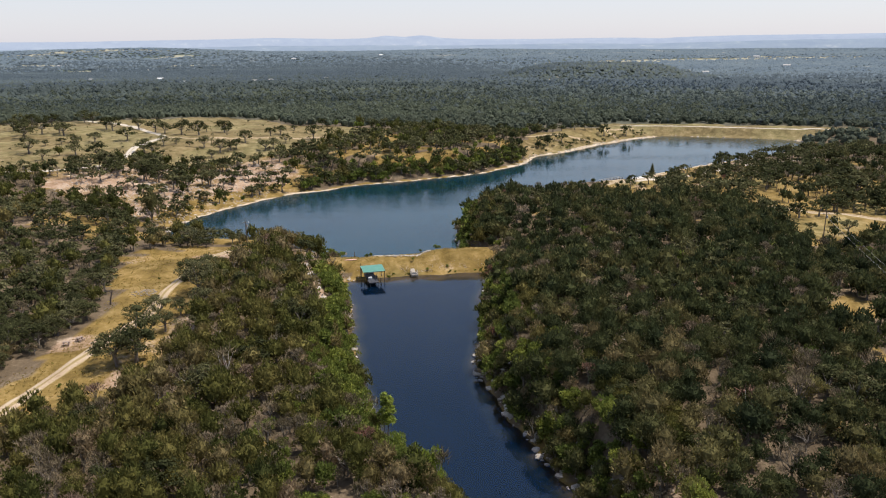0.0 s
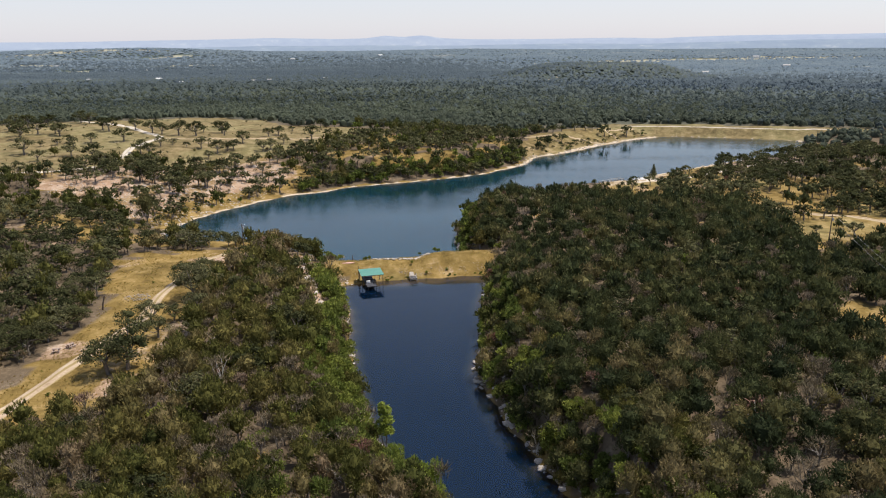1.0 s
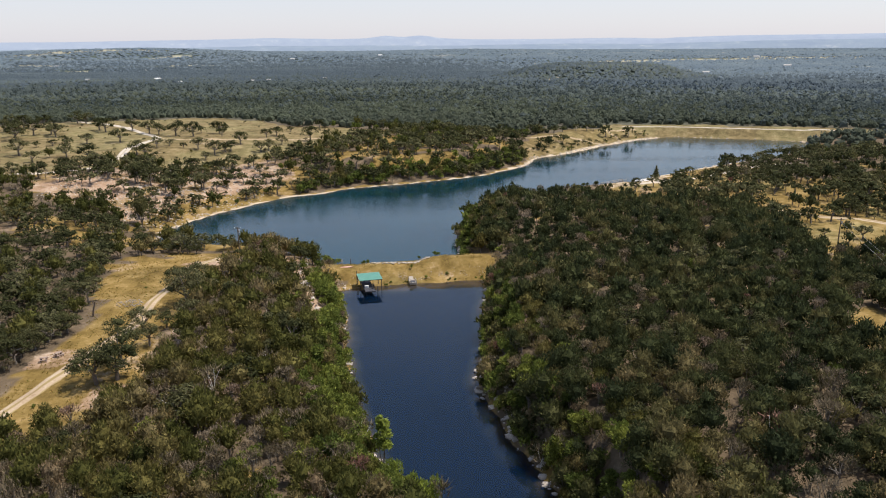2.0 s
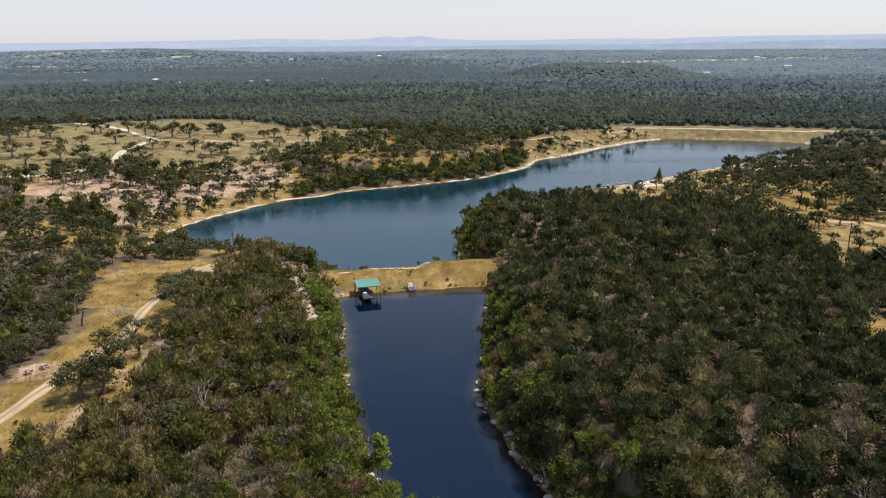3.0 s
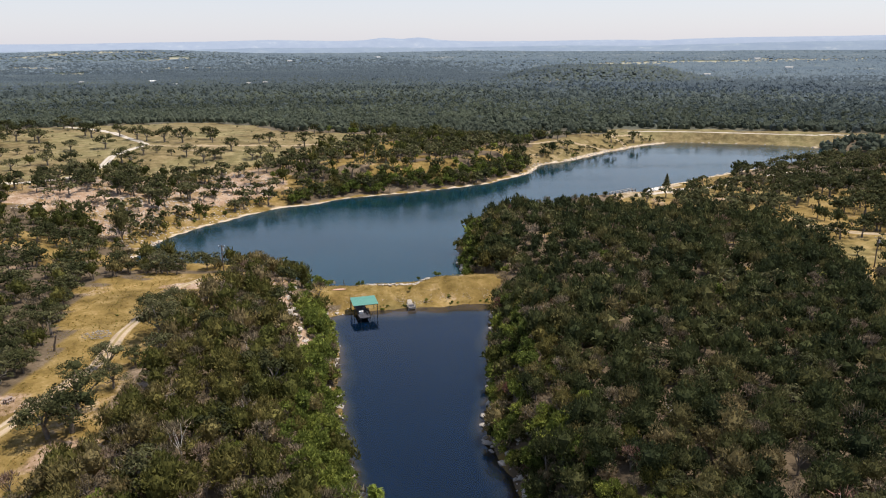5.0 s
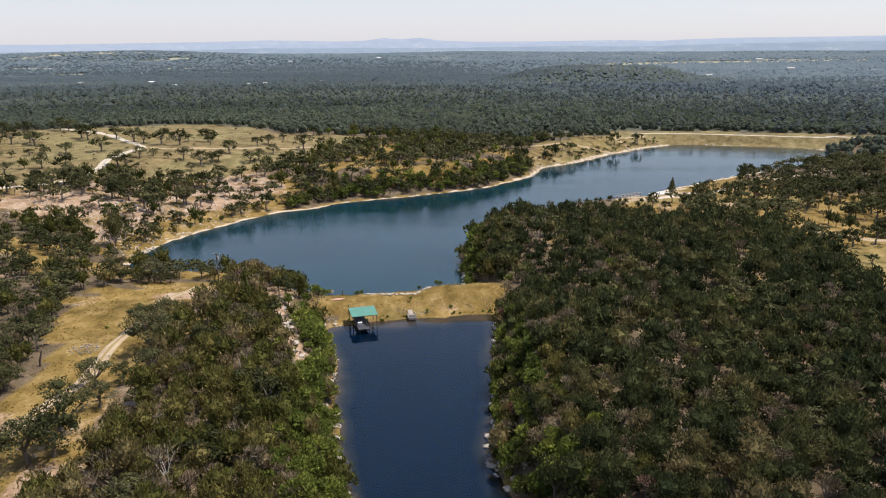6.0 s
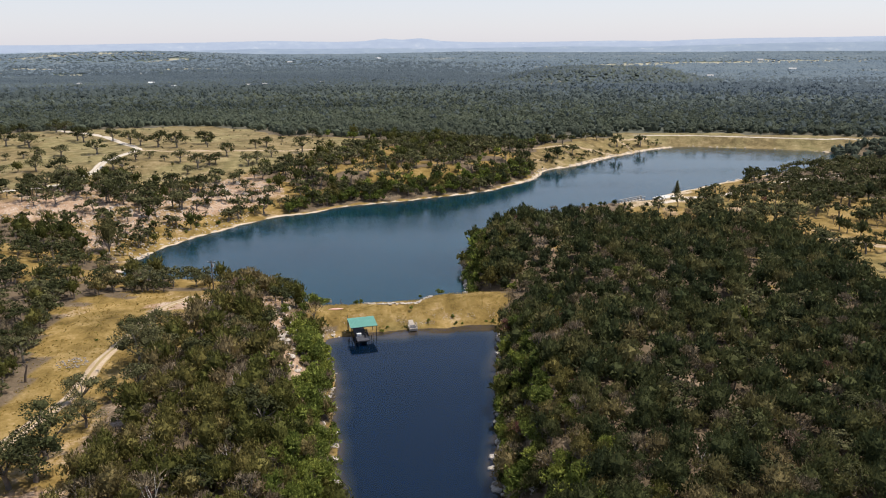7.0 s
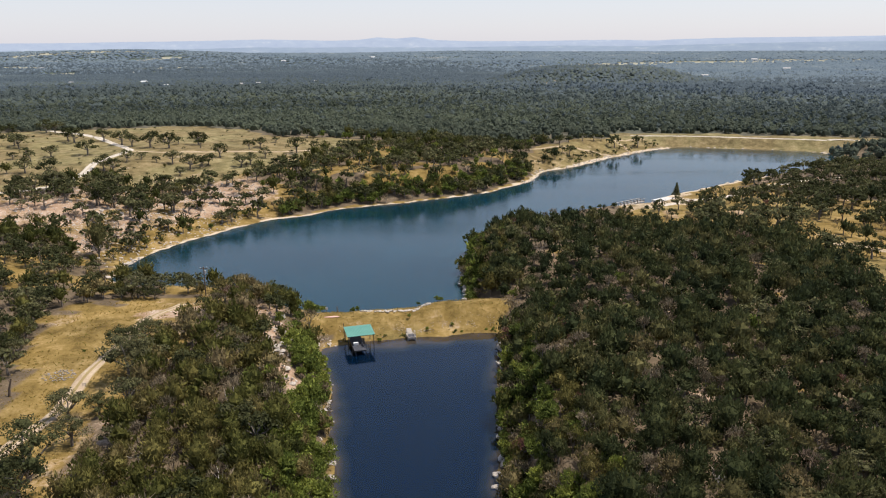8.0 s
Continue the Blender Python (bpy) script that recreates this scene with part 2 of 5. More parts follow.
def water_material(name, lo, hi, chop, ior, murk, blur):
    """Open water: clear at the edge, dark body, sky in the surface, small ripples."""
    k = Mat(name, 0.03, 0.5)
    wv = k.n("ShaderNodeTexNoise", Scale=1.0, Detail=3.0, Roughness=0.55)
    mp = k.t.nodes.new("ShaderNodeMapping")
    mp.inputs["Scale"].default_value = (1.1, 3.4, 1.0)
    k.link(k.t.nodes.new("ShaderNodeNewGeometry").outputs["Position"], mp.inputs[0])
    k.link(mp.outputs[0], wv.inputs["Vector"])
    drift = k.noise(0.018, 4.0, 0.6, "World")
    bp = k.n("ShaderNodeBump", Strength=chop, Distance=0.1)
    k.link(wv.outputs["Fac"], bp.inputs["Height"])
    lane = k.n("ShaderNodeTexNoise", Scale=1.0, Detail=3.0, Roughness=0.5)
    turn = k.t.nodes.new("ShaderNodeMapping")
    turn.inputs["Rotation"].default_value, turn.inputs["Scale"].default_value = (0, 0, radians(-35)), (0.006, 0.04, 1.0)
    k.link(k.t.nodes.new("ShaderNodeNewGeometry").outputs["Position"], turn.inputs[0])
    k.link(turn.outputs[0], lane.inputs["Vector"])
    gust = k.n("ShaderNodeMapRange")
    k.link(lane.outputs["Fac"], gust.inputs[0])
    gust.inputs[1].default_value, gust.inputs[2].default_value, gust.inputs[3].default_value, gust.inputs[4].default_value = 0.4, 0.62, chop * 0.6, chop * 2.2
    k.link(gust.outputs[0], bp.inputs["Strength"])
    body = k.n("ShaderNodeBsdfDiffuse")
    k.link(k.ramp(drift, [(0.35, lo), (0.65, hi)]), body.inputs["Color"])
    clear = k.n("ShaderNodeBsdfTransparent")
    under = k.n("ShaderNodeMixShader")
    under.inputs[0].default_value = murk
    k.link(clear.outputs[0], under.inputs[1])
    k.link(body.outputs[0], under.inputs[2])
    gloss = k.n("ShaderNodeBsdfGlossy", Roughness=blur)
    fres = k.n("ShaderNodeFresnel", IOR=ior)
    top = k.n("ShaderNodeMixShader")
    for node in (gloss, fres):
        k.link(bp.outputs[0], node.inputs["Normal"])
    k.link(fres.outputs[0], top.inputs[0])
    k.link(under.outputs[0], top.inputs[1])
    k.link(gloss.outputs[0], top.inputs[2])
    k.link(top.outputs[0], k.t.nodes["Material Output"].inputs[0])
    return k.m


WATER = water_material("lake_water", (0.003, 0.028, 0.042), (0.006, 0.041, 0.058), 0.16, 1.55, 0.76, 0.05)
INLET_WATER = water_material("inlet_water", (0.001, 0.0088, 0.026), (0.0016, 0.012, 0.034), 0.028, 1.42, 0.55, 0.012)


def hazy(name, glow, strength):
    """Far country, plain; a blue base colour and glow stand in for haze."""
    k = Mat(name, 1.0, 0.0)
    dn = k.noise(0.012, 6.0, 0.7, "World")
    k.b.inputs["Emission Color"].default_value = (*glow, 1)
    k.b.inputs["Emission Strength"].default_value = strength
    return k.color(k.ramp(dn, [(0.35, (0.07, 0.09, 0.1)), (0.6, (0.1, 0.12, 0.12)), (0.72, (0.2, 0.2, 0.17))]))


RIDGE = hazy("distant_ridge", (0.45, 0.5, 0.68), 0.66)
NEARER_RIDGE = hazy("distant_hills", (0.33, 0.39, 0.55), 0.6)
HORIZON_WOODS = hazy("horizon_haze_foliage", (0.2, 0.265, 0.4), 0.21)

# ---- plan ----
rng = np.random.default_rng(7)
INLET = [(20, 60), (18, 88), (15, 95), (11, 105), (8, 115), (5, 126), (5, 133), (6, 143), (7, 158), (7, 173), (9, 192),
         (-2, 190.4), (-9, 189), (-20, 186.2), (-27, 184), (-30, 181), (-25, 169), (-22, 153), (-21, 144), (-18, 129), (-16, 120), (-12, 109), (-9, 98), (-1, 89), (6, 78), (8, 60)]
LAKE = [(9, 203), (2, 209), (1, 222), (1, 238), (3, 258), (20, 284), (40, 300), (60, 312), (72, 321), (80, 334), (92, 347), (105, 357), (119, 369), (142, 386), (176, 410), (206, 440), (216, 462), (208, 474),
        (188, 482), (165, 489), (140, 497), (116, 480), (89, 454), (65, 423), (44, 405), (36, 379), (12, 349), (-12, 335), (-25, 328), (-45, 319), (-54, 309), (-67, 301),
        (-76, 289), (-83, 277), (-92, 260), (-95, 242), (-94, 231), (-85, 222), (-73, 221), (-61, 220), (-48, 213), (-38, 203), (-30, 203), (-20, 204), (-8, 207)]


def inside(poly, x, y):
    """Which of the points lie in a polygon."""
    hit = np.zeros(np.shape(x), bool)
    for (x0, y0), (x1, y1) in zip(poly, poly[1:] + poly[:1]):
        if y0 != y1:
            cross = ((y0 > y) != (y1 > y)) & (x < (x1 - x0) * (y - y0) / (y1 - y0) + x0)
            hit ^= cross
    return hit


def line_distance(points, x, y):
    best = np.full(np.shape(x), 1e9)
    for (x0, y0), (x1, y1) in zip(points, points[1:]):
        dx, dy = x1 - x0, y1 - y0
        u = np.clip(((x - x0) * dx + (y - y0) * dy) / (dx * dx + dy * dy), 0, 1)
        best = np.minimum(best, np.hypot(x - x0 - u * dx, y - y0 - u * dy))
    return best


def smooth(lo, hi, v):
    u = np.clip((v - lo) / (hi - lo), 0, 1)
    return u * u * (3 - 2 * u)


def waves(x, y, size, seed):
    """Soft noise from -1 to 1, by a few crossed sines."""
    r = np.random.default_rng(seed)
    s = 0
    for i in range(9):
        a, p, q = r.uniform(0, 6.28), r.uniform(0, 6.28), r.uniform(0.5, 2.1)
        s = s + np.sin((x * np.cos(a) + y * np.sin(a)) * 6.28 * q / size + p + 1.3 * np.sin((x * np.sin(a) - y * np.cos(a)) * 3.1 / size)) / q ** 0.7
    return s / 6.0


def shore(x, y):
    """Distance from the water's edge, metres; negative in the water."""
    w = 1.1 * waves(x, y, 9.0, 3) + 0.5 * waves(x, y, 3.5, 4)
    d = np.minimum(line_distance(INLET + INLET[:1], x, y), line_distance(LAKE + LAKE[:1], x, y))
    wet = inside(INLET, x, y) | inside(LAKE, x, y)
    return np.where(wet, -d, d) + w


SPOT = [(-70, 145, 5.5), (-66, 105, 5), (-40, 110, 6), (-30, 140, 7), (-38, 170, 7), (-50, 190, 6), (-65, 205, 4), (-85, 180, 5.5), (-140, 220, 8), (-110, 250, 4),
        (-100, 300, 6), (-150, 300, 11), (-150, 390, 13), (-210, 460, 14), (-100, 440, 12), (-60, 400, 11), (0, 385, 9), (60, 460, 7), (-25, 195, 3), (-8, 196, 3.2),
        (6, 197, 3.2), (50, 104, 10), (25, 150, 9), (60, 200, 9), (20, 235, 7), (100, 250, 8), (122, 287, 8)]
SPOT2 = [(92, 350, 1.5), (125, 335, 3.2), (165, 385, 2.5), (195, 415, 3), (55, 268, 5), (28, 262, 5), (190, 350, 6), (230, 470, 6), (130, 510, 5), (30, 60, 8), (-30, 70, 6), (-300, 600, 12), (0, 600, 6), (300, 600, 4), (350, 300, 10), (-350, 300, 14), (75, 130, 10)]
FAR_DAM = [(112, 512), (148, 509), (181, 499), (212, 489), (252, 474)]
DAM = [(-34, 193.5), (-20, 194.5), (-8, 197.4), (4, 199.8), (14, 201)]


def height(x, y):
    x, y = np.asarray(x, float), np.asarray(y, float)
    d = shore(x, y)
    num, den = 0.0, 1e-9
    for px, py, pz in SPOT + SPOT2:
        w = 1.0 / (36 + (x - px) ** 2 + (y - py) ** 2) ** 1.7
        num, den = num + w * pz, den + w
    land = num / den
    r = np.hypot(x, y)
    far = 4 + 30 * smooth(1500, 3300, r) - 50 * smooth(3450, 3800, r) + (3 + 4 * smooth(900, 2500, r)) * waves(0.45 * x, y, 620, 11) + 1.2 * waves(0.5 * x, y, 240, 12)
    far = far + 21 * np.exp(-(((x - 245) / 148) ** 2 + ((y - 1330) / 140) ** 2) ** 2.6) + 20 * np.exp(-(((x - 700) / 560) ** 2 + ((y - 2110) / 150) ** 2)) + 24 * np.exp(-(((x + 1050) / 600) ** 2 + ((y - 2620) / 200) ** 2))
    land = land + (far - land) * smooth(480, 800, r)
    land = land + 0.5 * waves(x, y, 26, 5) + 0.16 * waves(x, y, 7, 6)
    wide = 8 + 16 * smooth(-30, -70, x) * smooth(205, 240, y) + 14 * smooth(290, 330, y)
    dry = 0.12 * np.minimum(d, 4) + np.maximum(land - 0.4, 0.3) * smooth(0.5, wide, d)
    z = np.where(d > 0, dry, np.maximum(0.42 * d, -3.0))
    # the two embankments: flat crests, even flanks
    rise = 2.9 + 1.3 * smooth(-13, -3, x) + 0.25 * waves(x, y, 13, 18)
    for line, crest, half, run in ((DAM, rise, 3.2, 5.0), (FAR_DAM, 5.3, 3.0, 9.5)):
        e = line_distance(line, x, y)
        flank = (1 - smooth(half * 0.6, half + run, e)) ** (1.6 if run < 6 else 1.0)
        z = np.where(e < half + run + 4, np.maximum(z, (crest + 0.1 * waves(x, y, 9, 8)) * flank - 0.05), z)
    return z


def ground_z(x, y):
    return float(height(np.array([x]), np.array([y]))[0])


TRACK_LINE = [(-73, 60), (-69, 101), (-69, 110), (-67, 120), (-65, 129), (-64, 143), (-65, 159), (-65, 174), (-66, 189), (-63, 199)]
ROAD_LINE = [(-215, 300), (-180, 297), (-167, 296), (-156, 301), (-150, 308), (-150, 320), (-153, 337), (-156, 356), (-157, 372), (-154, 384), (-155, 393), (-165, 408), (-176, 421), (-199, 446), (-240, 478)]
ROAD_SIDE = [(-154, 389), (-139, 387), (-118, 392), (-105, 397), (-91, 402), (-73, 404), (-51, 412)]
EAST_SHORE_ROAD = [(73, 297), (80, 304), (95, 317), (105, 324), (114, 332), (122, 342), (133, 349), (155, 361), (177, 364)]
BLUFF_ROAD = [(40, 438), (62, 449), (80, 456), (95, 458), (103, 465), (102, 478), (96, 487), (106, 494), (119, 503)]
EAST_ROAD = [(100, 240), (113, 229), (121, 225), (130, 219), (160, 205)]
CLEAR_WEST = [(-74, 60), (-72, 85), (-68, 94), (-60, 100), (-54, 106), (-49, 113), (-51, 121), (-52, 130), (-54, 144), (-55, 156), (-56, 166), (-56, 176), (-56, 186), (-53, 196), (-56, 204), (-67, 203), (-77, 202), (-87, 186),
              (-84, 174), (-77, 154), (-72, 138), (-73, 127), (-77, 116), (-83, 100), (-82, 60)]
MEADOW = [(-165, 296), (-145, 319), (-115, 327), (-95, 337), (-85, 352), (-70, 372), (-55, 405), (-35, 430), (-42, 446), (-107, 461), (-133, 507), (-177, 518), (-224, 480), (-290, 482), (-330, 420), (-250, 330), (-200, 300)]
SLOPE = [(-152, 266), (-120, 254), (-100, 238), (-92, 225), (-60, 310), (-85, 350), (-115, 326), (-165, 296)]
RIGHT_WOOD = [(8, 60), (6, 200), (0, 215), (0, 250), (24, 276), (53, 273), (66, 267), (82, 254), (93, 236), (97, 214), (92, 190), (80, 152), (72, 128), (66, 100), (58, 60)]
EAST_LAWN = [(52, 268), (65, 266), (84, 253), (95, 236), (99, 212), (93, 184), (108, 196), (150, 190), (260, 230), (230, 300), (150, 300), (128, 340), (108, 352), (92, 330), (70, 310)]
WIRE_STRIP = [(92, 190), (82, 152), (76, 135), (73, 122), (68, 100), (60, 60)]
RIM = [(-44.5, 191), (-38, 180), (-36, 172), (-31.6, 160), (-28.7, 153)]
SHORE_OPEN = [(36, 388), (44, 415), (65, 434), (89, 464), (114, 490), (138, 502)]


LAWN_OPEN = [(83, 266), (95, 272), (108, 274), (125, 286), (150, 294), (141, 274), (121, 236), (103, 238), (101, 255), (90, 257)]
LOW_SHORE = [(64, 282), (80, 270), (112, 276), (150, 320), (215, 400), (214, 436), (176, 406), (142, 382), (122, 345), (104, 326), (74, 300)]
BLUFF = [(36, 388), (50, 398), (66, 418), (90, 448), (116, 472), (140, 496), (128, 508), (108, 502), (90, 496), (70, 480), (48, 450), (36, 420)]
NORTH_WOOD = [(-64, 306), (-86, 336), (-76, 360), (-60, 390), (-36, 425), (30, 420), (34, 382), (12, 352), (-12, 338), (-45, 322)]
EAST_POINT = [(76, 308), (100, 314), (112, 330), (126, 358), (132, 380), (112, 368), (84, 346)]
EAST_MEADOW = [(91, 180), (96, 200), (100, 220), (124, 224), (128, 206), (112, 192)]
BACK_SHORE = [(22, 279), (53, 276), (66, 270), (72, 310), (60, 324), (38, 302)]
FIELDS = [(380, 1930, 190, 34), (640, 1960, 260, 40), (900, 2010, 170, 34), (-1150, 2500, 180, 22), (-640, 1150, 50, 10)]
PALE_YARD = [(62, 292), (84, 300), (92, 330), (100, 352), (84, 336), (66, 322), (58, 300)]
QUARRIES = [(-407, 1137, 9), (-600, 1233, 7), (-494, 1256, 8), (-326, 1215, 8), (115, 1122, 10), (140, 1180, 8), (-372, 678, 7), (-608, 1055, 10), (190, 1646, 12)]


# oaks that stand apart: x, y, crown width
MEADOW_OAKS = [(-203, 347, 9.1), (-207, 369, 3.8), (-187, 330, 6.3), (-201, 373, 4.5), (-198, 379, 4.5), (-177, 340, 6.9), (-185, 376, 6.9), (-166, 338, 7.9), (-168, 303, 3.6), (-173, 291, 6.4),
               (-170, 380, 8.7), (-148, 348, 7.4), (-143, 345, 7.3), (-144, 362, 5.8), (-137, 341, 3.9), (-140, 368, 3.8), (-131, 362, 3.5), (-124, 362, 6.3), (-114, 355, 8.4), (-110, 359, 6.2), (-108, 362, 5.6), (-115, 345, 4.4),
               (-109, 382, 7.1), (-103, 387, 2.1), (-102, 407, 5.7), (-94, 363, 6.7), (-91, 367, 6.2), (-98, 413, 6.4), (-88, 382, 5.3)]
BACK_OAKS = [(-78, 360, 5.0), (-94, 430, 4.0), (-76, 395, 8.4), (-70, 410, 4.4), (-60, 363, 5.5), (-66, 372, 2.2), (-78, 350, 4.3), (-57, 413, 5.0), (-67, 348, 6.9), (-53, 355, 5.4), (-48, 385, 5.8), (-64, 353, 5.4),
             (-216, 405, 8.5), (-222, 411, 8), (-231, 410, 9), (-238, 404, 8), (-233, 396, 9), (-245, 447, 9), (-252, 438, 9), (-235, 467, 9), (-226, 460, 8), (-196, 421, 9), (-203, 428, 8), (-184, 428, 8), (-170, 417, 9), (-162, 410, 7.9),
             (-151, 406, 9.1), (-140, 402, 9), (-131, 419, 9), (-262, 442, 9), (-256, 425, 8), (-246, 420, 8)]
EAST_OAKS = [(101.5, 205, 3.0), (111, 203, 4.8), (121, 232, 6.6), (116, 236, 2.8), (117, 222, 1.6)]
SLOPE_OAKS = [(-124, 289, 8.5), (-119, 291, 7.5), (-149, 296, 8.4), (-156, 298, 7.6), (-144, 300, 8.6), (-139, 295, 6.3), (-152, 289, 6.4), (-117, 310, 4.5), (-114, 324, 7.2), (-105, 308, 5.8), (-101, 321, 6.5), (-92, 299, 7.0), (-114, 296, 5.7),
              (-121, 300, 7.3), (-121, 278, 3.4), (-106, 288, 4.1), (-99, 291, 6.9), (-95, 276, 4.3), (-131, 289, 3.3), (-138, 313, 3.6), (-92, 313, 5.9), (-84, 322, 6.0), (-128, 306, 6.5), (-110, 315, 5.5)]


def clearings(x, y):
    """Open ranch land among the far western hills."""
    r = np.hypot(x, y)
    return (waves(0.6 * x, y, 190, 77) > 0.5) & (r > 1650) & (r < 3000) & (x < -0.2 * y)


def density(x, y, d):
    """How thickly trees stand, 0 to 1, and which mix: 0 juniper woods, 1 oak parkland, 2 bank scrub, 3 far woods."""
    r = np.hypot(x, y)
    p = np.full(x.shape, 0.96)
    mix = np.where(r > 440, 3, 0)
    n = waves(x, y, 40, 21)
    west = (x < np.where(y < 198, -67, -50)) & (y < 240) & ((y > 114) | (x < -84))
    mix = np.where(west, 1, mix)
    p = np.where(west, np.where(y > 205, 0.66 + 0.5 * n, 0.86), p)
    s = inside(SLOPE, x, y)
    p, mix = np.where(s, np.where(x < -112, 0.5, 0.42) + 0.4 * n, p), np.where(s, 1, mix)
    m = inside(MEADOW, x, y)
    p, mix = np.where(m, 0.02 + 0.06 * n, p), np.where(m, 1, mix)
    lawn = inside(EAST_LAWN, x, y)
    p, mix = np.where(lawn & ~inside(BACK_SHORE, x, y), 0.88 + 0.4 * n, p), np.where(lawn, 1, mix)
    east = (x > 95) & ~lawn & (y > 190) & (r < 440)
    p, mix = np.where(east, 0.78 + 0.4 * n, p), np.where(east, 1, mix)
    p = np.where(inside(CLEAR_WEST, x, y), 0.0, p)
    p = np.where((line_distance(WIRE_STRIP, x, y) < 0.6 + 6 * waves(x, y, 36, 9)), 0.0, p)
    p = np.where(inside(BACK_SHORE, x, y), 0.9, p)
    p = np.where(inside(EAST_MEADOW, x, y), 0.04, p)
    p = np.where(inside(LAWN_OPEN, x, y), 0.52 + 0.3 * n, p)
    p = np.where(inside(LOW_SHORE, x, y), np.where(x > 118, 0.95, 0.7), p)
    p = np.where(inside(EAST_POINT, x, y), 0.0, p)
    p = np.where((d < 5) & (x > 95) & (y > 335), 0.03, p)
    p = np.where(inside(BLUFF, x, y), 0.1, p)
    gap = waves(x, y, 17, 23)
    p = np.where((mix == 0) & (gap > 0.74), 0.3, p)
    for line, w in ((TRACK_LINE, 4), (ROAD_LINE, 4.5), (ROAD_SIDE, 3.5), (EAST_ROAD, 4), (EAST_SHORE_ROAD, 4)):
        p = np.where(line_distance(line, x, y) < w, 0, p)
    bank = (d < 7) & (y < 260) & (x > -40)
    mix = np.where(bank, 2, mix)
    p = np.where(bank, 0.95, p)
    beach = (d < np.where(y > 385, 3.0, 4.0)) & (y > 220) & ~bank
    p = np.where(beach, 0.0, p)
    belt = (d < 9) & (d > 2.2) & (y > 300) & (x < 30) & (x > -64)
    p, mix = np.where(belt, 0.95, p), np.where(belt, 2, mix)
    grove = inside(NORTH_WOOD, x, y) & (d > 2.2)
    p, mix = np.where(grove & ~belt, 0.58 + 0.4 * n, p), np.where(grove & ~belt, 3, mix)
    p = np.where(line_distance(RIM, x, y) < 1.5 + 1.0 * n, 0, p)
    p = np.where(line_distance([(-27, 194), (-20, 194.5), (-8, 197.4), (3, 199.6)], x, y) < 9.0, 0, p)
    p = np.where(line_distance(FAR_DAM, x, y) < 17, 0, p)
    p = np.where(inside(PALE_YARD, x, y), 0.0, p)
    p = np.where(np.hypot((x - 84) / 1.3, y - 332) < 13, 0.0, p)
    for px, py, pr in QUARRIES:
        p = np.where(np.hypot((x - px) / 2.2, y - py) < pr, 0, p)
    p = np.where(d < 0.6, 0, p)
    return p, mix


# ---- ground ----
def steps(lo, a, b, hi, fine, grow):
    out, s = [a], fine
    while out[-1] < b:
        out.append(out[-1] + fine)
    while out[-1] < hi:
        s = min(s * grow, 70)
        out.append(out[-1] + s)
    s, low = fine, [a]
    while low[-1] > lo:
        s = min(s * grow, 70)
        low.append(low[-1] - s)
    return np.array(low[:0:-1] + out)


def mesh_np(name, verts, faces, mats, mat_index=None, floats=None, colors=None, flat=True):
    """A mesh from arrays: triangles or quads."""
    me = bpy.data.meshes.new(name)
    verts, faces = np.asarray(verts, np.float32), np.asarray(faces, np.int32)
    n, c = faces.shape
    me.vertices.add(len(verts))
    me.vertices.foreach_set("co", verts.ravel())
    me.loops.add(n * c)
    me.loops.foreach_set("vertex_index", faces.ravel())
    me.polygons.add(n)
    me.polygons.foreach_set("loop_start", np.arange(0, n * c, c, dtype=np.int32))
    for m in mats:
        me.materials.append(m)
    if mat_index is not None:
        me.polygons.foreach_set("material_index", np.asarray(mat_index, np.int32))
    me.polygons.foreach_set("use_smooth", np.full(n, not flat))
    for key, v in (floats or {}).items():
        me.attributes.new(key, "FLOAT", "POINT").data.foreach_set("value", np.asarray(v, np.float32))
    for key, v in (colors or {}).items():
        me.attributes.new(key, "FLOAT_COLOR", "POINT").data.foreach_set("color", np.asarray(v, np.float32).ravel())
    me.update(calc_edges=True)
    return me


gx = steps(-4200, -120, 150, 4200, 2.3, 1.05)
gy = steps(-500, 76, 520, 4950, 2.3, 1.05)
X, Y = np.meshgrid(gx, gy)
XW, YW = X + 5 * waves(X, Y, 34, 81) + 2.5 * waves(X, Y, 11, 82), Y + 5 * waves(X, Y, 34, 83) + 2.5 * waves(X, Y, 11, 84)
D = shore(X, Y)
Z = height(X, Y)
P, MIX = density(X, Y, D)
R = np.hypot(X, Y)
bare = 0.8 * inside(SLOPE, XW, YW) * (D > 12) * (0.75 + 0.5 * waves(X, Y, 30, 31)) + 0.3 * ((D > 0.5) & (D < 7) & (Y < 260) & (X > -40)) * (0.8 + 0.6 * waves(X, Y, 12, 32))
dam_e = line_distance(DAM, X, Y)
dam_front = Y < 197 + 0.22 * X
bare = np.where(dam_e < 12, np.where(dam_front & (dam_e > 4.4) & (dam_e < 5.6), 0.36, np.where((D < 0.5) | (X < -19) & dam_front & (dam_e > 2.5), 0.3, 0.05 + 0.25 * (waves(X, Y, 8, 34) > 0.4))), bare)
bare = np.maximum(bare, np.where(P > 0.6, 0.5 * (waves(X, Y, 22, 33) > 0.72), 0.36 * (waves(X, Y, 22, 33) > 0.4)) * (R < 420) * (line_distance(DAM, X, Y) > 12))
bare = np.maximum(bare, 0.85 * (line_distance(RIM, XW, YW) < 2.4))
bare = np.maximum(bare, 0.7 * (np.hypot((X + 62) / 1.6, Y - 190) < 5) + 0.65 * (np.hypot((X + 54) / 1.2, Y - 114) < 5) + 0.6 * (np.hypot(X + 71, Y - 127) < 4.5))
bare = np.maximum(bare, 0.3 * ((line_distance(SHORE_OPEN, X, Y) < 9) & (X < 80)))
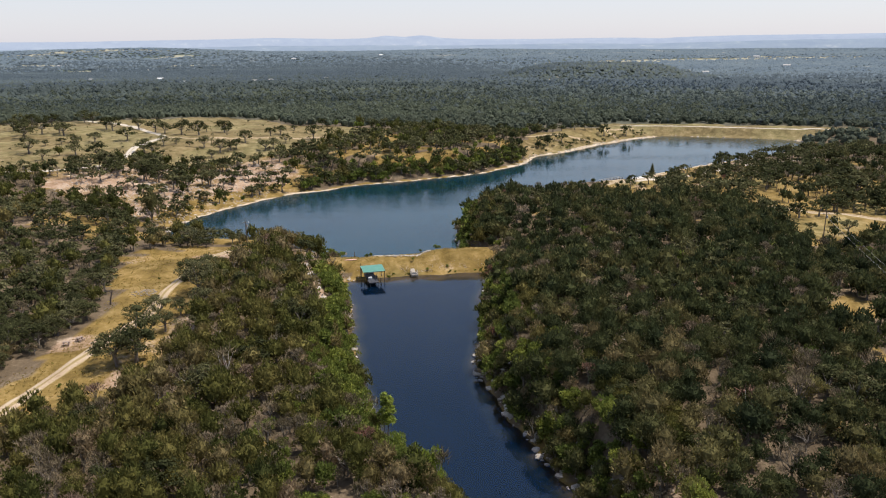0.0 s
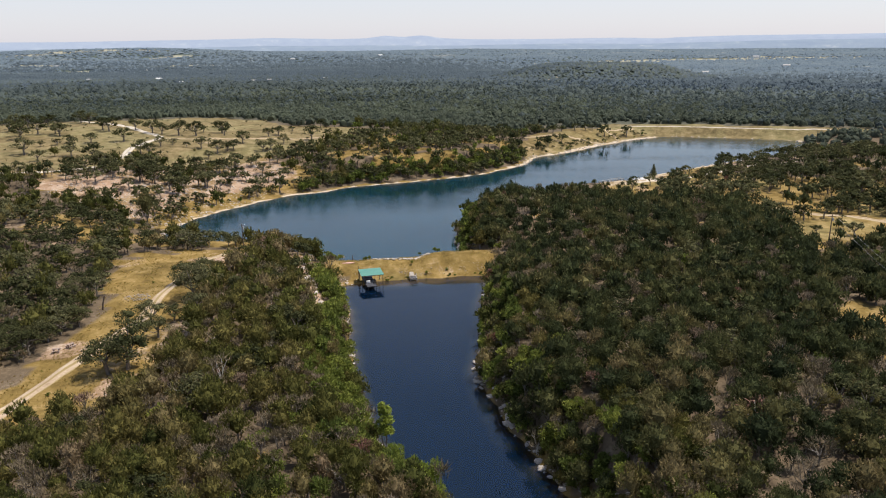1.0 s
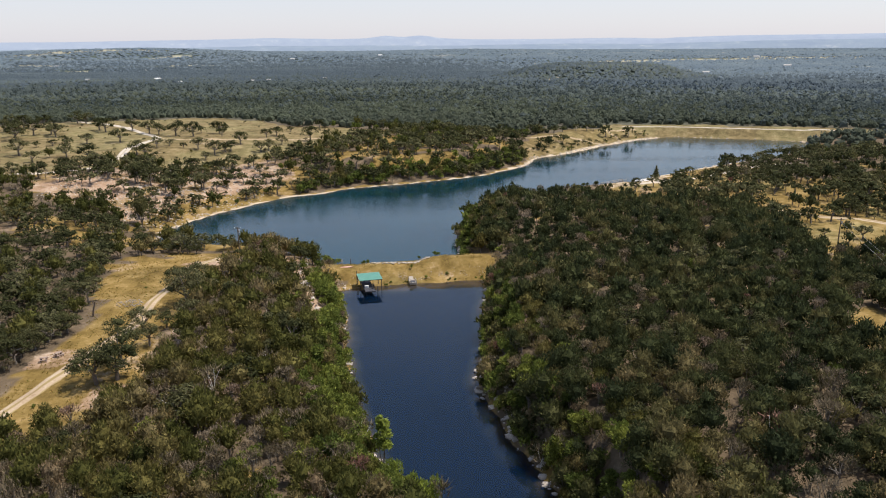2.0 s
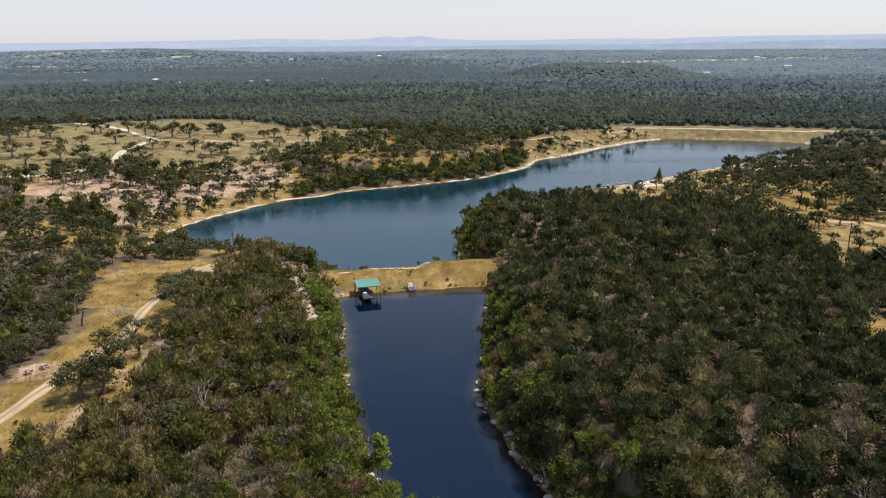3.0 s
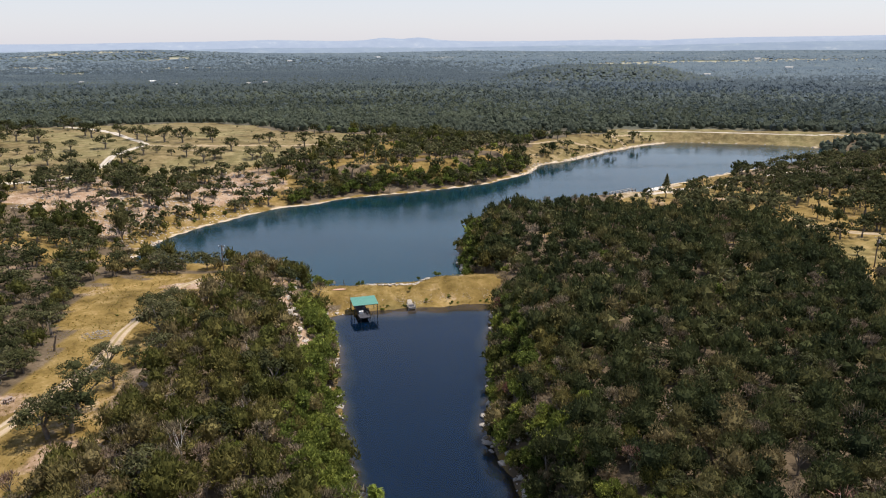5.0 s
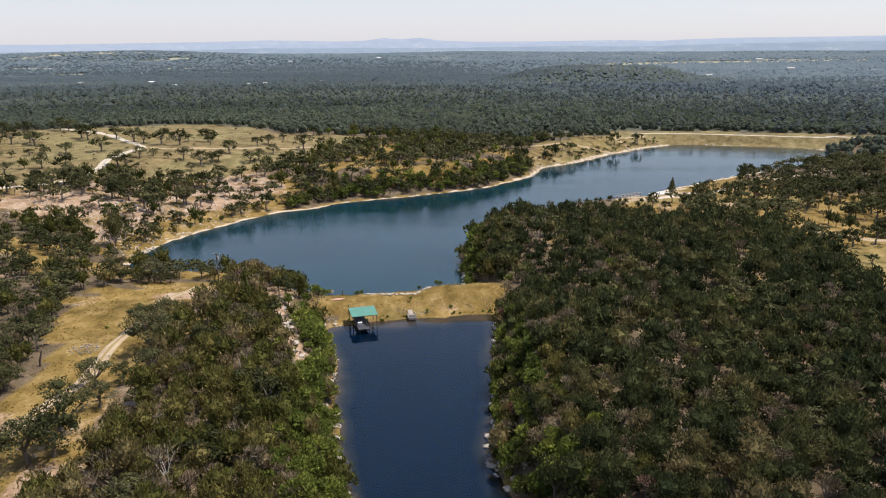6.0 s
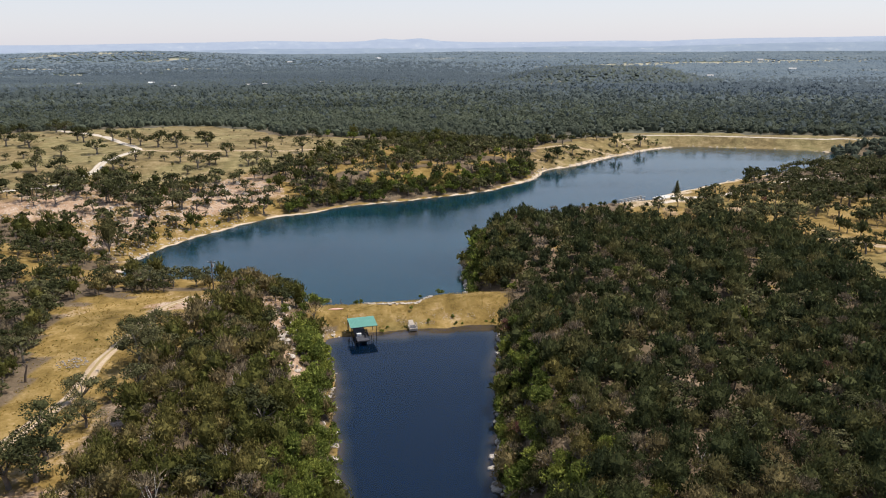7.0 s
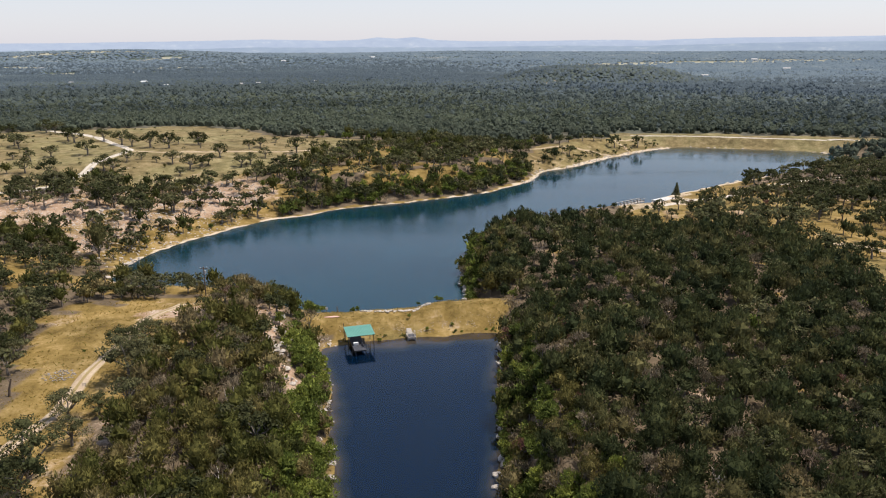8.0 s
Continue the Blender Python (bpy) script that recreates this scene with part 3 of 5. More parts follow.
bare = np.where(line_distance(FAR_DAM, X, Y) < 17, 0.05, bare)
greenness = 0.15 + 0.2 * (line_distance(FAR_DAM, X, Y) < 17) + 0.3 * smooth(-140, -200, X) * smooth(290, 320, Y) * smooth(520, 440, Y) + 0.22 * inside(EAST_LAWN, XW, YW) + 0.2 * inside(MEADOW, XW, YW) + 0.12 * ((D < 2.2) & (line_distance(DAM, X, Y) < 12) & (Y < 196))
sandy = 0.85 * ((D < 1.3) & (Y > 225) & (Y < 305)) + 0.8 * ((D < 1.0) & (Y > 300) & (X < 30)) + 0.9 * ((D < 2.0) & (Y > 370) & (X < 124)) + 0.7 * ((D < 3) & (Y > 310) & (X > 60)) + 0.5 * inside(PALE_YARD, XW, YW)
for px, py, pr in QUARRIES:
    sandy = np.maximum(sandy, 0.95 * (np.hypot((X - px) / 2.2, Y - py) < pr * 1.4))
sandy = np.maximum(sandy, 0.85 * (line_distance(FAR_DAM, X, Y) < 2.0))
cover_green = greenness
PW, MW = density(XW, YW, D)
meadow_hay = 0.8 * (inside(MEADOW, XW, YW) | (line_distance(FAR_DAM, X, Y) < 20)) + 0.6 * inside(BLUFF, XW, YW)
sandy = np.where(line_distance(FAR_DAM, X, Y) < 16, 0.0, sandy)
wooded = np.where((PW > 0.6) & ~((MW == 1) & (inside(EAST_LAWN, XW, YW) | inside(SLOPE, XW, YW))), 0.95, 0.14)
hay = np.where(clearings(X, Y), 0.0, 1.0)
for px, py, ra, rb in FIELDS:
    field = ((X - px) / ra) ** 2 + ((Y - py) / rb) ** 2 < 1.2
    wooded, cover_green = np.where(field, 0.0, wooded), np.where(field, 1.0, cover_green)
    hay = np.where(field, 0.0, hay)
nx, ny = len(gx), len(gy)
idx = np.arange(nx * ny).reshape(ny, nx)
quads = np.stack([idx[:-1, :-1], idx[:-1, 1:], idx[1:, 1:], idx[1:, :-1]], -1).reshape(-1, 4)
cover = np.stack([bare, cover_green, sandy, hay], -1).reshape(-1, 4)
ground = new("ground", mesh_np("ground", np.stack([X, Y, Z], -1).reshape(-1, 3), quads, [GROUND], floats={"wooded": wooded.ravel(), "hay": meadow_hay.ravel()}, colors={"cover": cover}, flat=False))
tagged(ground, "dry grass and pale limestone soil of rolling hill country", "ground", kind="structure")


def sheet_between(name, xs, ys, z, mat, label, category):
    gx2, gy2 = np.meshgrid(xs, ys)
    i = np.arange(gx2.size).reshape(gx2.shape)
    q = np.stack([i[:-1, :-1], i[:-1, 1:], i[1:, 1:], i[1:, :-1]], -1).reshape(-1, 4)
    ob = new(name, mesh_np(name, np.stack([gx2, gy2, np.full_like(gx2, z)], -1).reshape(-1, 3), q, [mat], flat=False))
    return tagged(ob, label, category, kind="structure")


sheet_between("water", np.linspace(-30, 24, 3), np.linspace(40, 193, 3), 0.0, INLET_WATER, "deep blue still water of the narrow inlet", "water")
sheet_between("water_1", np.linspace(-110, 215, 3), np.linspace(199.5, 496, 3), 0.0, WATER, "blue rippled lake water between wooded shores", "water")


def ribbon(name, line, half, mat, label):
    """A worn track laid along the ground."""
    pts, left = [], 0.0
    for (x0, y0), (x1, y1) in zip(line, line[1:]):
        n = max(2, int(math.hypot(x1 - x0, y1 - y0) / 2.0))
        pts += [(x0 + (x1 - x0) * i / n, y0 + (y1 - y0) * i / n) for i in range(n)]
    pts = np.array(pts + [line[-1]])
    for _ in range(4):
        pts[1:-1] = (pts[:-2] + 2 * pts[1:-1] + pts[2:]) / 4
    tan = np.gradient(pts, axis=0)
    nor = np.stack([-tan[:, 1], tan[:, 0]], -1) / np.linalg.norm(tan, axis=1)[:, None]
    cross = np.linspace(-1, 1, 9)
    wob = half * (1 + 0.12 * waves(pts[:, 0], pts[:, 1], 11, 40))
    V = pts[:, None, :] + nor[:, None, :] * (cross[None, :, None] * wob[:, None, None])
    z = height(V[..., 0], V[..., 1]) + 0.16 - 0.16 * np.abs(cross[None, :]) ** 6 - 0.05 * np.exp(-((np.abs(cross[None, :]) - 0.52) / 0.2) ** 2)
    V = np.concatenate([V, z[..., None]], -1)
    i = np.arange(len(pts) * 9).reshape(len(pts), 9)
    q = np.stack([i[:-1, :-1], i[:-1, 1:], i[1:, 1:], i[1:, :-1]], -1).reshape(-1, 4)
    across = np.zeros((len(pts), 9, 4))
    across[..., 0] = cross
    ob = new(name, mesh_np(name, V.reshape(-1, 3), q, [mat], colors={"across": across.reshape(-1, 4)}, flat=False))
    return tagged(ob, label, "track", kind="structure")


ribbon("road", TRACK_LINE, 1.35, TRACK, "pale two-rut dirt track through dry grass")
ribbon("road_1", ROAD_LINE, 1.8, GRAVEL, "pale gravel ranch road across the meadow")
ribbon("road_2", ROAD_SIDE, 1.7, TRACK, "faint dirt track branching over the meadow")
ribbon("road_3", EAST_ROAD, 1.8, TRACK, "pale dirt road through open parkland")
ribbon("road_5", EAST_SHORE_ROAD, 2.0, GRAVEL, "pale dirt road behind the eastern lake shore")
ribbon("road_6", BLUFF_ROAD, 1.2, TRACK, "pale track looping over the grassy bluff")
ribbon("road_4", FAR_DAM, 1.8, GRAVEL, "pale track along the crest of the earth dam")


def ridge_strip(name, r, heights, seed, mat, label):
    """A long distant hill range, as a rounded bank."""
    a = np.radians(np.linspace(-46, 46, 320))
    top = np.interp(np.degrees(a), *zip(*heights)) + 1.5 * waves(a * r, a * 0, 700, seed) + 1.0 * waves(a * r, a * 0, 150, seed + 1)
    V = []
    for f, dr in ((0.0, -260), (0.45, -170), (0.85, -70), (1.0, 0), (0.8, 60)):
        rr = r + dr
        V.append(np.stack([rr * np.sin(a), rr * np.cos(a), -20 + (top + 20) * f], -1))
    V = np.stack(V)
    i = np.arange(V.shape[0] * V.shape[1]).reshape(V.shape[:2])
    q = np.stack([i[:-1, :-1], i[:-1, 1:], i[1:, 1:], i[1:, :-1]], -1).reshape(-1, 4)
    ob = new(name, mesh_np(name, V.reshape(-1, 3), q, [mat], flat=False))
    return tagged(ob, label, "hills", kind="structure")


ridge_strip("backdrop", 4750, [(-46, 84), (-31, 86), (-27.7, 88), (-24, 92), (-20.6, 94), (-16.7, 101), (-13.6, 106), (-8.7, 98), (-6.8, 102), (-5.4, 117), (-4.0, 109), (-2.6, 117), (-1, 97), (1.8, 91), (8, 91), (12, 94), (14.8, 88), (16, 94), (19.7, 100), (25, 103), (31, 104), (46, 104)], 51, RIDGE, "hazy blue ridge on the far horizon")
ridge_strip("backdrop_1", 3900, [(-46, 50), (-31, 50), (-20, 54), (-14, 60), (0, 56), (8, 62), (14, 58), (20, 68), (31, 76), (46, 80)], 53, NEARER_RIDGE, "distant wooded hills, glowing blue-grey for haze")

# ---- plants ----
ICO = bmesh.new()
bmesh.ops.create_icosphere(ICO, subdivisions=1, radius=1.0)
ICO_V = np.array([v.co[:] for v in ICO.verts])
ICO_F = np.array([[v.index for v in f.verts] for f in ICO.faces])
ICO.free()
ICO = bmesh.new()
bmesh.ops.create_icosphere(ICO, subdivisions=2, radius=1.0)
ICO2_V = np.array([v.co[:] for v in ICO.verts])
ICO2_F = np.array([[v.index for v in f.verts] for f in ICO.faces])
ICO.free()


def sprays(g, lobes, count, size, long=1.5, out=0.75, rise=0.0, wide=1.0):
    """Leaf sprays: small triangles set over rounded lobes, facing outward with much scatter."""
    w = np.array([l[3] * l[4] for l in lobes])
    pick = g.choice(len(lobes), count, p=w / w.sum())
    L = np.array(lobes)[pick]
    v = g.normal(size=(count, 3))
    v[:, 2] = np.abs(v[:, 2]) * 1.1 - 0.35 * (g.random(count) < 0.45)
    v /= np.linalg.norm(v, axis=1)[:, None]
    pos = L[:, :3] + v * L[:, [3, 3, 4]] * (g.uniform(0.72, 1.12, count)[:, None])
    nrm = v * out + g.normal(size=(count, 3)) * 0.5 + np.array([0, 0, 0.35])
    nrm /= np.linalg.norm(nrm, axis=1)[:, None]
    e1 = np.cross(nrm, g.normal(size=(count, 3))) if not rise else v * 0.5 + np.array([0, 0, rise]) + g.normal(size=(count, 3)) * 0.35
    e1 /= np.linalg.norm(e1, axis=1)[:, None]
    e2 = np.cross(nrm, e1)
    e2 /= np.linalg.norm(e2, axis=1)[:, None]
    s = size * g.uniform(0.6, 1.4, count)
    a = np.stack([e1 * (s * long)[:, None], -0.5 * e1 * s[:, None] + e2 * (0.8 * wide * s)[:, None], -0.6 * e1 * s[:, None] - e2 * (0.7 * wide * s)[:, None]], 1)
    V = (pos[:, None, :] + a).reshape(-1, 3)
    return V, np.arange(count * 3).reshape(-1, 3)


def core(g, lobes, shrink):
    Vs, Fs, n = [], [], 0
    for l in lobes:
        V = ICO_V * (1 + g.uniform(-0.18, 0.18, (len(ICO_V), 1))) * np.array([l[3], l[3], l[4]]) * shrink + np.array(l[:3])
        Vs.append(V)
        Fs.append(ICO_F + n)
        n += len(V)
    return np.concatenate(Vs), np.concatenate(Fs)


def limb(p, q, r0, r1, sides=5, bend=0.0, g=None):
    """A tapered limb from p to q, with one bend."""
    p, q = np.array(p, float), np.array(q, float)
    mid = (p + q) / 2 + (g.normal(size=3) * bend if g is not None else 0)
    V = []
    ax = (q - p) / np.linalg.norm(q - p)
    e1 = np.cross(ax, [0.31, 0.83, 0.46])
    e1 /= np.linalg.norm(e1)
    e2 = np.cross(ax, e1)
    for c, r in ((p, r0), (mid, (r0 + r1) / 2), (q, r1)):
        for i in range(sides):
            a = 6.2832 * i / sides
            V.append(c + r * (math.cos(a) * e1 + math.sin(a) * e2))
    F = []
    for k in range(2):
        for i in range(sides):
            j = (i + 1) % sides
            a, b, c, d = k * sides + i, k * sides + j, (k + 1) * sides + j, (k + 1) * sides + i
            F += [(a, b, c), (a, c, d)]
    return np.array(V), np.array(F)


def merge(bits):
    Vs, Fs, n = [], [], 0
    for V, F in bits:
        Vs.append(V)
        Fs.append(F + n)
        n += len(V)
    return np.concatenate(Vs), np.concatenate(Fs)


def plant(kind, seed, leaves):
    """One plant about its foot: crown and trunk, as arrays."""
    g = np.random.default_rng(seed)
    if kind in ("juniper", "cedar"):
        h = g.uniform(4.2, 5.8)
        lobes = [(0, 0, h * 0.58, 1.35, h * 0.38)]
        for i in range(13):
            a, rr, z = 6.28 * i * 0.382 + g.uniform(-0.4, 0.4), 0.5 + 1.35 * math.sqrt((i + 0.5) / 13), g.uniform(0.24, 0.76) * h
            lobes.append((rr * math.cos(a), rr * math.sin(a), z * (1.12 - 0.17 * rr), g.uniform(0.45, 0.85), g.uniform(0.6, 1.2)))
        crown = merge([sprays(g, lobes, leaves, 0.166 * (700 / leaves) ** 0.45, 1.9, 1.1, 0.6, 0.8), core(g, lobes[:1], 0.8)])
        trunk = merge([limb((0, 0, -0.4), (0.1, 0.1, h * 0.6), 0.2, 0.08, 4, 0.12, g)] + [limb((0, 0, 0.3), (1.2 * math.cos(a), 1.2 * math.sin(a), h * 0.5), 0.12, 0.05, 3, 0.15, g) for a in g.uniform(0, 6.28, 2 if leaves > 400 else 0)])
    elif kind == "oak":
        h = g.uniform(5.0, 6.8)
        lobes, arms = [], []
        for i in range(15):
            a, rr = 6.28 * i * 0.382 + g.uniform(-0.5, 0.5), 0.3 + 2.4 * math.sqrt((i + 0.3) / 15) * g.uniform(0.7, 1.15)
            z = h * (0.74 - 0.1 * rr + g.uniform(-0.2, 0.09))
            lobes.append((rr * math.cos(a), rr * math.sin(a), z, g.uniform(0.65, 1.2), g.uniform(0.5, 0.95)))
            if i % (2 if leaves > 400 else 5) == 0:
                arms.append((rr * 0.8 * math.cos(a), rr * 0.8 * math.sin(a), z - 0.2))
        fork = (g.uniform(-0.3, 0.3), g.uniform(-0.3, 0.3), h * 0.24)
        crown = merge([sprays(g, lobes, leaves, 0.18 * (700 / leaves) ** 0.5, 1.5, 0.8), core(g, lobes[::4] if leaves > 300 else lobes[::5], 0.66)])
        trunk = merge([limb((0, 0, -0.4), fork, 0.27, 0.2, 6, 0.05, g)] + [limb(fork, e, 0.15, 0.05, 4, 0.2, g) for e in arms])
    elif kind == "fresh":
        h = g.uniform(2.6, 4.6)
        lobes = [(g.uniform(-0.9, 0.9), g.uniform(-0.9, 0.9), g.uniform(0.35, 0.75) * h, g.uniform(0.6, 1.0), g.uniform(0.6, 1.1)) for i in range(9)]
        crown = merge([sprays(g, lobes, leaves, 0.165 * (700 / leaves) ** 0.5, 1.7, 0.75, 0.35, 0.85), core(g, lobes[:2], 0.6)])
        trunk = merge([limb((0, 0, -0.4), (l[0] * 0.8, l[1] * 0.8, l[2]), 0.09, 0.03, 4, 0.12, g) for l in lobes[:4]])
    elif kind == "willow":
        h = 7.2
        lobes = [(0.5 * math.sin(2.4 * i) * (1.4 - 0.1 * i), 0.5 * math.cos(2.4 * i) * (1.4 - 0.1 * i), h * (0.4 + 0.07 * i), 0.85 - 0.05 * i, 0.85) for i in range(8)]
        crown = merge([sprays(g, lobes, leaves, 0.13, 2.2, 0.6), core(g, lobes[1::2], 0.5)])
        trunk = merge([limb((0, 0, -0.4), (0.3, 0.1, h * 0.75), 0.13, 0.04, 6, 0.12, g), limb((0.1, 0, -0.3), (-0.5, 0.3, h * 0.55), 0.1, 0.03, 5, 0.12, g)])
    else:
        h = g.uniform(3.2, 5.0)
        ends, bits = [], [limb((0, 0, -0.4), (0, 0, h * 0.4), 0.14, 0.1, 5, 0.08, g)]
        for i in range(9 if leaves > 300 else 6):
            a, e = g.uniform(0, 6.28), g.uniform(0.35, 1.3)
            q = (math.cos(a) * math.cos(e) * h * 0.5, math.sin(a) * math.cos(e) * h * 0.5, h * 0.4 + math.sin(e) * h * 0.55)
            bits.append(limb((0, 0, h * g.uniform(0.2, 0.4)), q, 0.07, 0.025, 3, 0.18, g))
            ends.append((q[0] * 0.85, q[1] * 0.85, q[2] * 0.92, 0.75, 0.6))
        crown = sprays(g, ends, min(leaves, 400), 0.05 * (700 / leaves) ** 0.4, 8.0, 0.5, 0.6)
        trunk = merge(bits)
    return crown, trunk


KINDS = {"juniper": (LEAF_JUNIPER, 6), "cedar": (LEAF_CEDAR, 6), "oak": (LEAF_OAK, 6), "fresh": (LEAF_BRIGHT, 4), "bare": (TWIG_GREY, 4)}
SHAPES = {(k, lod): [plant(k, 100 * i + 7 + len(k), n) for i in range(KINDS[k][1])] for k in KINDS for lod, n in ((0, 720), (1, 500), (2, 260), (3, 120))}


def dome(seed, flat):
    g = np.random.default_rng(seed)
    keep = ICO_V[:, 2] > -0.5
    V = ICO_V * (1 + g.uniform(-0.3, 0.3, (len(ICO_V), 1)))
    V = V * np.array([2.6, 2.6, 2.6 * flat]) + np.array([0, 0, 2.2 * flat])
    F = ICO_F[np.all(ICO_V[ICO_F][:, :, 2] > -0.6, axis=1)]
    return V, F


def clump(seed):
    """A far tree: a loose heap of leafy facets."""
    g = np.random.default_rng(seed)
    lobes = [(g.uniform(-1, 1), g.uniform(-1, 1), g.uniform(2.4, 4.0), g.uniform(1.2, 1.9), g.uniform(1.2, 1.9)) for i in range(3)]
    lobes.append((0, 0, 2.4, 2.3, 2.2))
    s = sprays(g, lobes, 10, 0.95, 1.3)
    V, F = dome(seed, 1.0)
    return merge([s, (V * 0.95, F)])


CLUMPS = [clump(900 + i) for i in range(6)]


def mound(seed):
    """A tree crown at the edge of sight: six facets."""
    g = np.random.default_rng(seed)
    ring = [(2.8 * math.cos(a), 2.8 * math.sin(a), g.uniform(0, 1.9)) for a in np.arange(6) * 1.047 + g.uniform(0, 1)]
    return np.array(ring + [(g.uniform(-0.6, 0.6), g.uniform(-0.6, 0.6), g.uniform(2.9, 3.8))]), np.array([(i, (i + 1) % 6, 6) for i in range(6)])


MOUNDS = [mound(950 + i) for i in range(6)]
LOW_MOUNDS = [(V * np.array([1.1, 1.1, 0.5]), F) for V, F in MOUNDS]


def scatter(x0, x1, y0, y1, step, jitter=0.46):
    xs, ys = np.meshgrid(np.arange(x0, x1, step), np.arange(y0, y1, step))
    xs = xs + (np.arange(ys.shape[0]) % 2)[:, None] * step * 0.5
    return (xs + rng.uniform(-jitter, jitter, xs.shape) * step).ravel(), (ys + rng.uniform(-jitter, jitter, ys.shape) * step).ravel()


def in_view(x, y, lo, hi):
    """The wedge of country that the valley's length looks into."""
    r = np.hypot(x, y)
    return (r >= lo) & (r < hi) & (np.abs(x) < 0.63 * y + 36)


def stand(x, y):
    """Thin a scatter by the plan: places, mix and depth of wood."""
    d = shore(x, y)
    p, mix = density(x, y, d)
    ok = rng.random(len(x)) < p
    return x[ok], y[ok], mix[ok], d[ok]


plants = []
for lo, hi, step in ((0, 190, 3.0), (190, 280, 3.4), (280, 460, 4.5)):
    x, y = scatter(-330, 330, 74, 470, step)
    ok = in_view(x, y, lo, hi)
    x, y, mix, d = stand(x[ok], y[ok])
    # parkland trees are larger and stand wider
    p_far = 0.68 if lo < 190 else (0.7 if lo < 280 else 0.92)
    ok = (mix != 1) | (rng.random(len(x)) < np.where((x < -70) & (y < 240), max(p_far, 0.85), p_far))
    x, y, mix, d = x[ok], y[ok], mix[ok], d[ok]
    z = height(x, y)
    u = rng.random(len(x))
    tuft, snug = waves(x, y, 24, 61), inside(BACK_SHORE, x, y)
    low = inside(LOW_SHORE, x, y)
    for i in range(len(x)):
        if mix[i] == 0 and -30 < x[i] < 4 and y[i] < 118:
            kind = "juniper" if u[i] < 0.5 else ("bare" if u[i] < 0.84 else "fresh")
        elif mix[i] == 0:
            kind = "juniper" if u[i] < (0.66 if x[i] < 0 else 0.78) - 0.2 * tuft[i] else ("bare" if u[i] < 0.91 else ("oak" if u[i] < 0.968 else "fresh"))
        elif mix[i] == 1:
            kind = "oak" if u[i] < 0.72 else ("juniper" if u[i] < 0.9 else "bare")
        elif mix[i] == 2:
            kind = "fresh" if u[i] < (0.78 if x[i] < -5 else 0.55) else ("juniper" if u[i] < 0.92 else "bare")
        else:
            kind = "juniper" if u[i] < 0.18 else ("fresh" if u[i] < 0.42 else "oak")
        size = {"juniper": 0.95, "oak": 0.85, "fresh": 0.8, "bare": 0.9}[kind] * (rng.uniform(0.68, 1.34) if mix[i] != 1 else rng.uniform(0.5, 1.3)) * (1.3 if mix[i] == 1 and kind == "oak" and y[i] > 240 else 1.0)
        if snug[i]:
            kind, size = "cedar", rng.uniform(0.34, 0.52)
        if low[i]:
            size *= 0.78
        if mix[i] == 3:
            size *= 1.2
        hue = rng.random() ** 1.2
        if mix[i] == 3:
            hue = 0.3 + 0.7 * hue
        if kind == "juniper" and x[i] > 8:
            kind = "cedar"
        if kind in ("juniper", "cedar"):
            hue = (0.34 + 0.6 * hue if y[i] < 240 else 0.5 * hue) if x[i] < 0 else min(0.98, 0.8 * hue + 0.12 * tuft[i] ** 2 + 0.22 * float(smooth(48, 12, x[i])) * float(smooth(190, 130, y[i])))
        plants.append((kind, x[i], y[i], z[i], size, rng.uniform(0, 360), hue))

for k_list in (MEADOW_OAKS, BACK_OAKS, SLOPE_OAKS, EAST_OAKS):
    for px, py, wide in k_list:
        plants.append(("oak", px, py, ground_z(px, py) - 0.1, wide / 5.2, px * 37 % 360, 0.5 * rng.random()))
LONE = {(px, py) for px, py, _ in MEADOW_OAKS + BACK_OAKS + SLOPE_OAKS + EAST_OAKS}

# undergrowth that closes the wood west of the inlet
bx, by = scatter(-66, 4, 70, 122, 3.7)
bd = shore(bx, by)
ok = (bd > 3) & ~inside(CLEAR_WEST, bx, by) & (by > 72 + 0.3 * np.abs(bx)) & (rng.random(len(bx)) < 0.85)
for px, py, pz in zip(bx[ok], by[ok], height(bx[ok], by[ok])):
    bank = px > -32
    u = rng.random()
    plants.append(("bare" if u < (0.62 if bank else 0.12) else "juniper", px, py, pz - 0.1, rng.uniform(0.5, 0.85), rng.uniform(0, 360), (0.6 + 0.35 * rng.random()) if bank else 0.2 + 0.6 * rng.random()))
# brush on the slope above the western beach
bx, by = scatter(-112, -58, 232, 312, 4.2)
bd = shore(bx, by)
ok = (bd > 3) & (bd < 15) & (rng.random(len(bx)) < 0.5)
for px, py, pz in zip(bx[ok], by[ok], height(bx[ok], by[ok])):
    u = rng.random()
    plants.append(("fresh" if u < 0.35 else ("oak" if u < 0.8 else "juniper"), px, py, pz - 0.1, rng.uniform(0.3, 0.75), rng.uniform(0, 360), 0.6 * rng.random()))

# scrub on the steep banks
bx, by = scatter(-40, 34, 74, 262, 2.0)
bd = shore(bx, by)
ok = (bd > 0.9) & (bd < 13) & (line_distance(DAM, bx, by) > 11) & in_view(bx, by, 0, 270) & (rng.random(len(bx)) < np.where(bd < 7, 0.92, 0.6)) & (line_distance(RIM, bx, by) > 3) & (bx > -34)
for px, py, pd, pz in zip(bx[ok], by[ok], bd[ok], height(bx[ok], by[ok])):
    kind = "fresh" if rng.random() < (0.92 if px < -5 else 0.6) * (1.0 if pd < (9.5 if px < -5 else 7) else 0.2) else ("juniper" if rng.random() < 0.75 else "bare")
    plants.append((kind, px, py, pz - 0.1, rng.uniform(0.6, 1.25) if kind == "fresh" else rng.uniform(0.5, 0.85), rng.uniform(0, 360), 0.35 + 0.65 * rng.random() if px < -5 and kind == "fresh" else rng.random()))
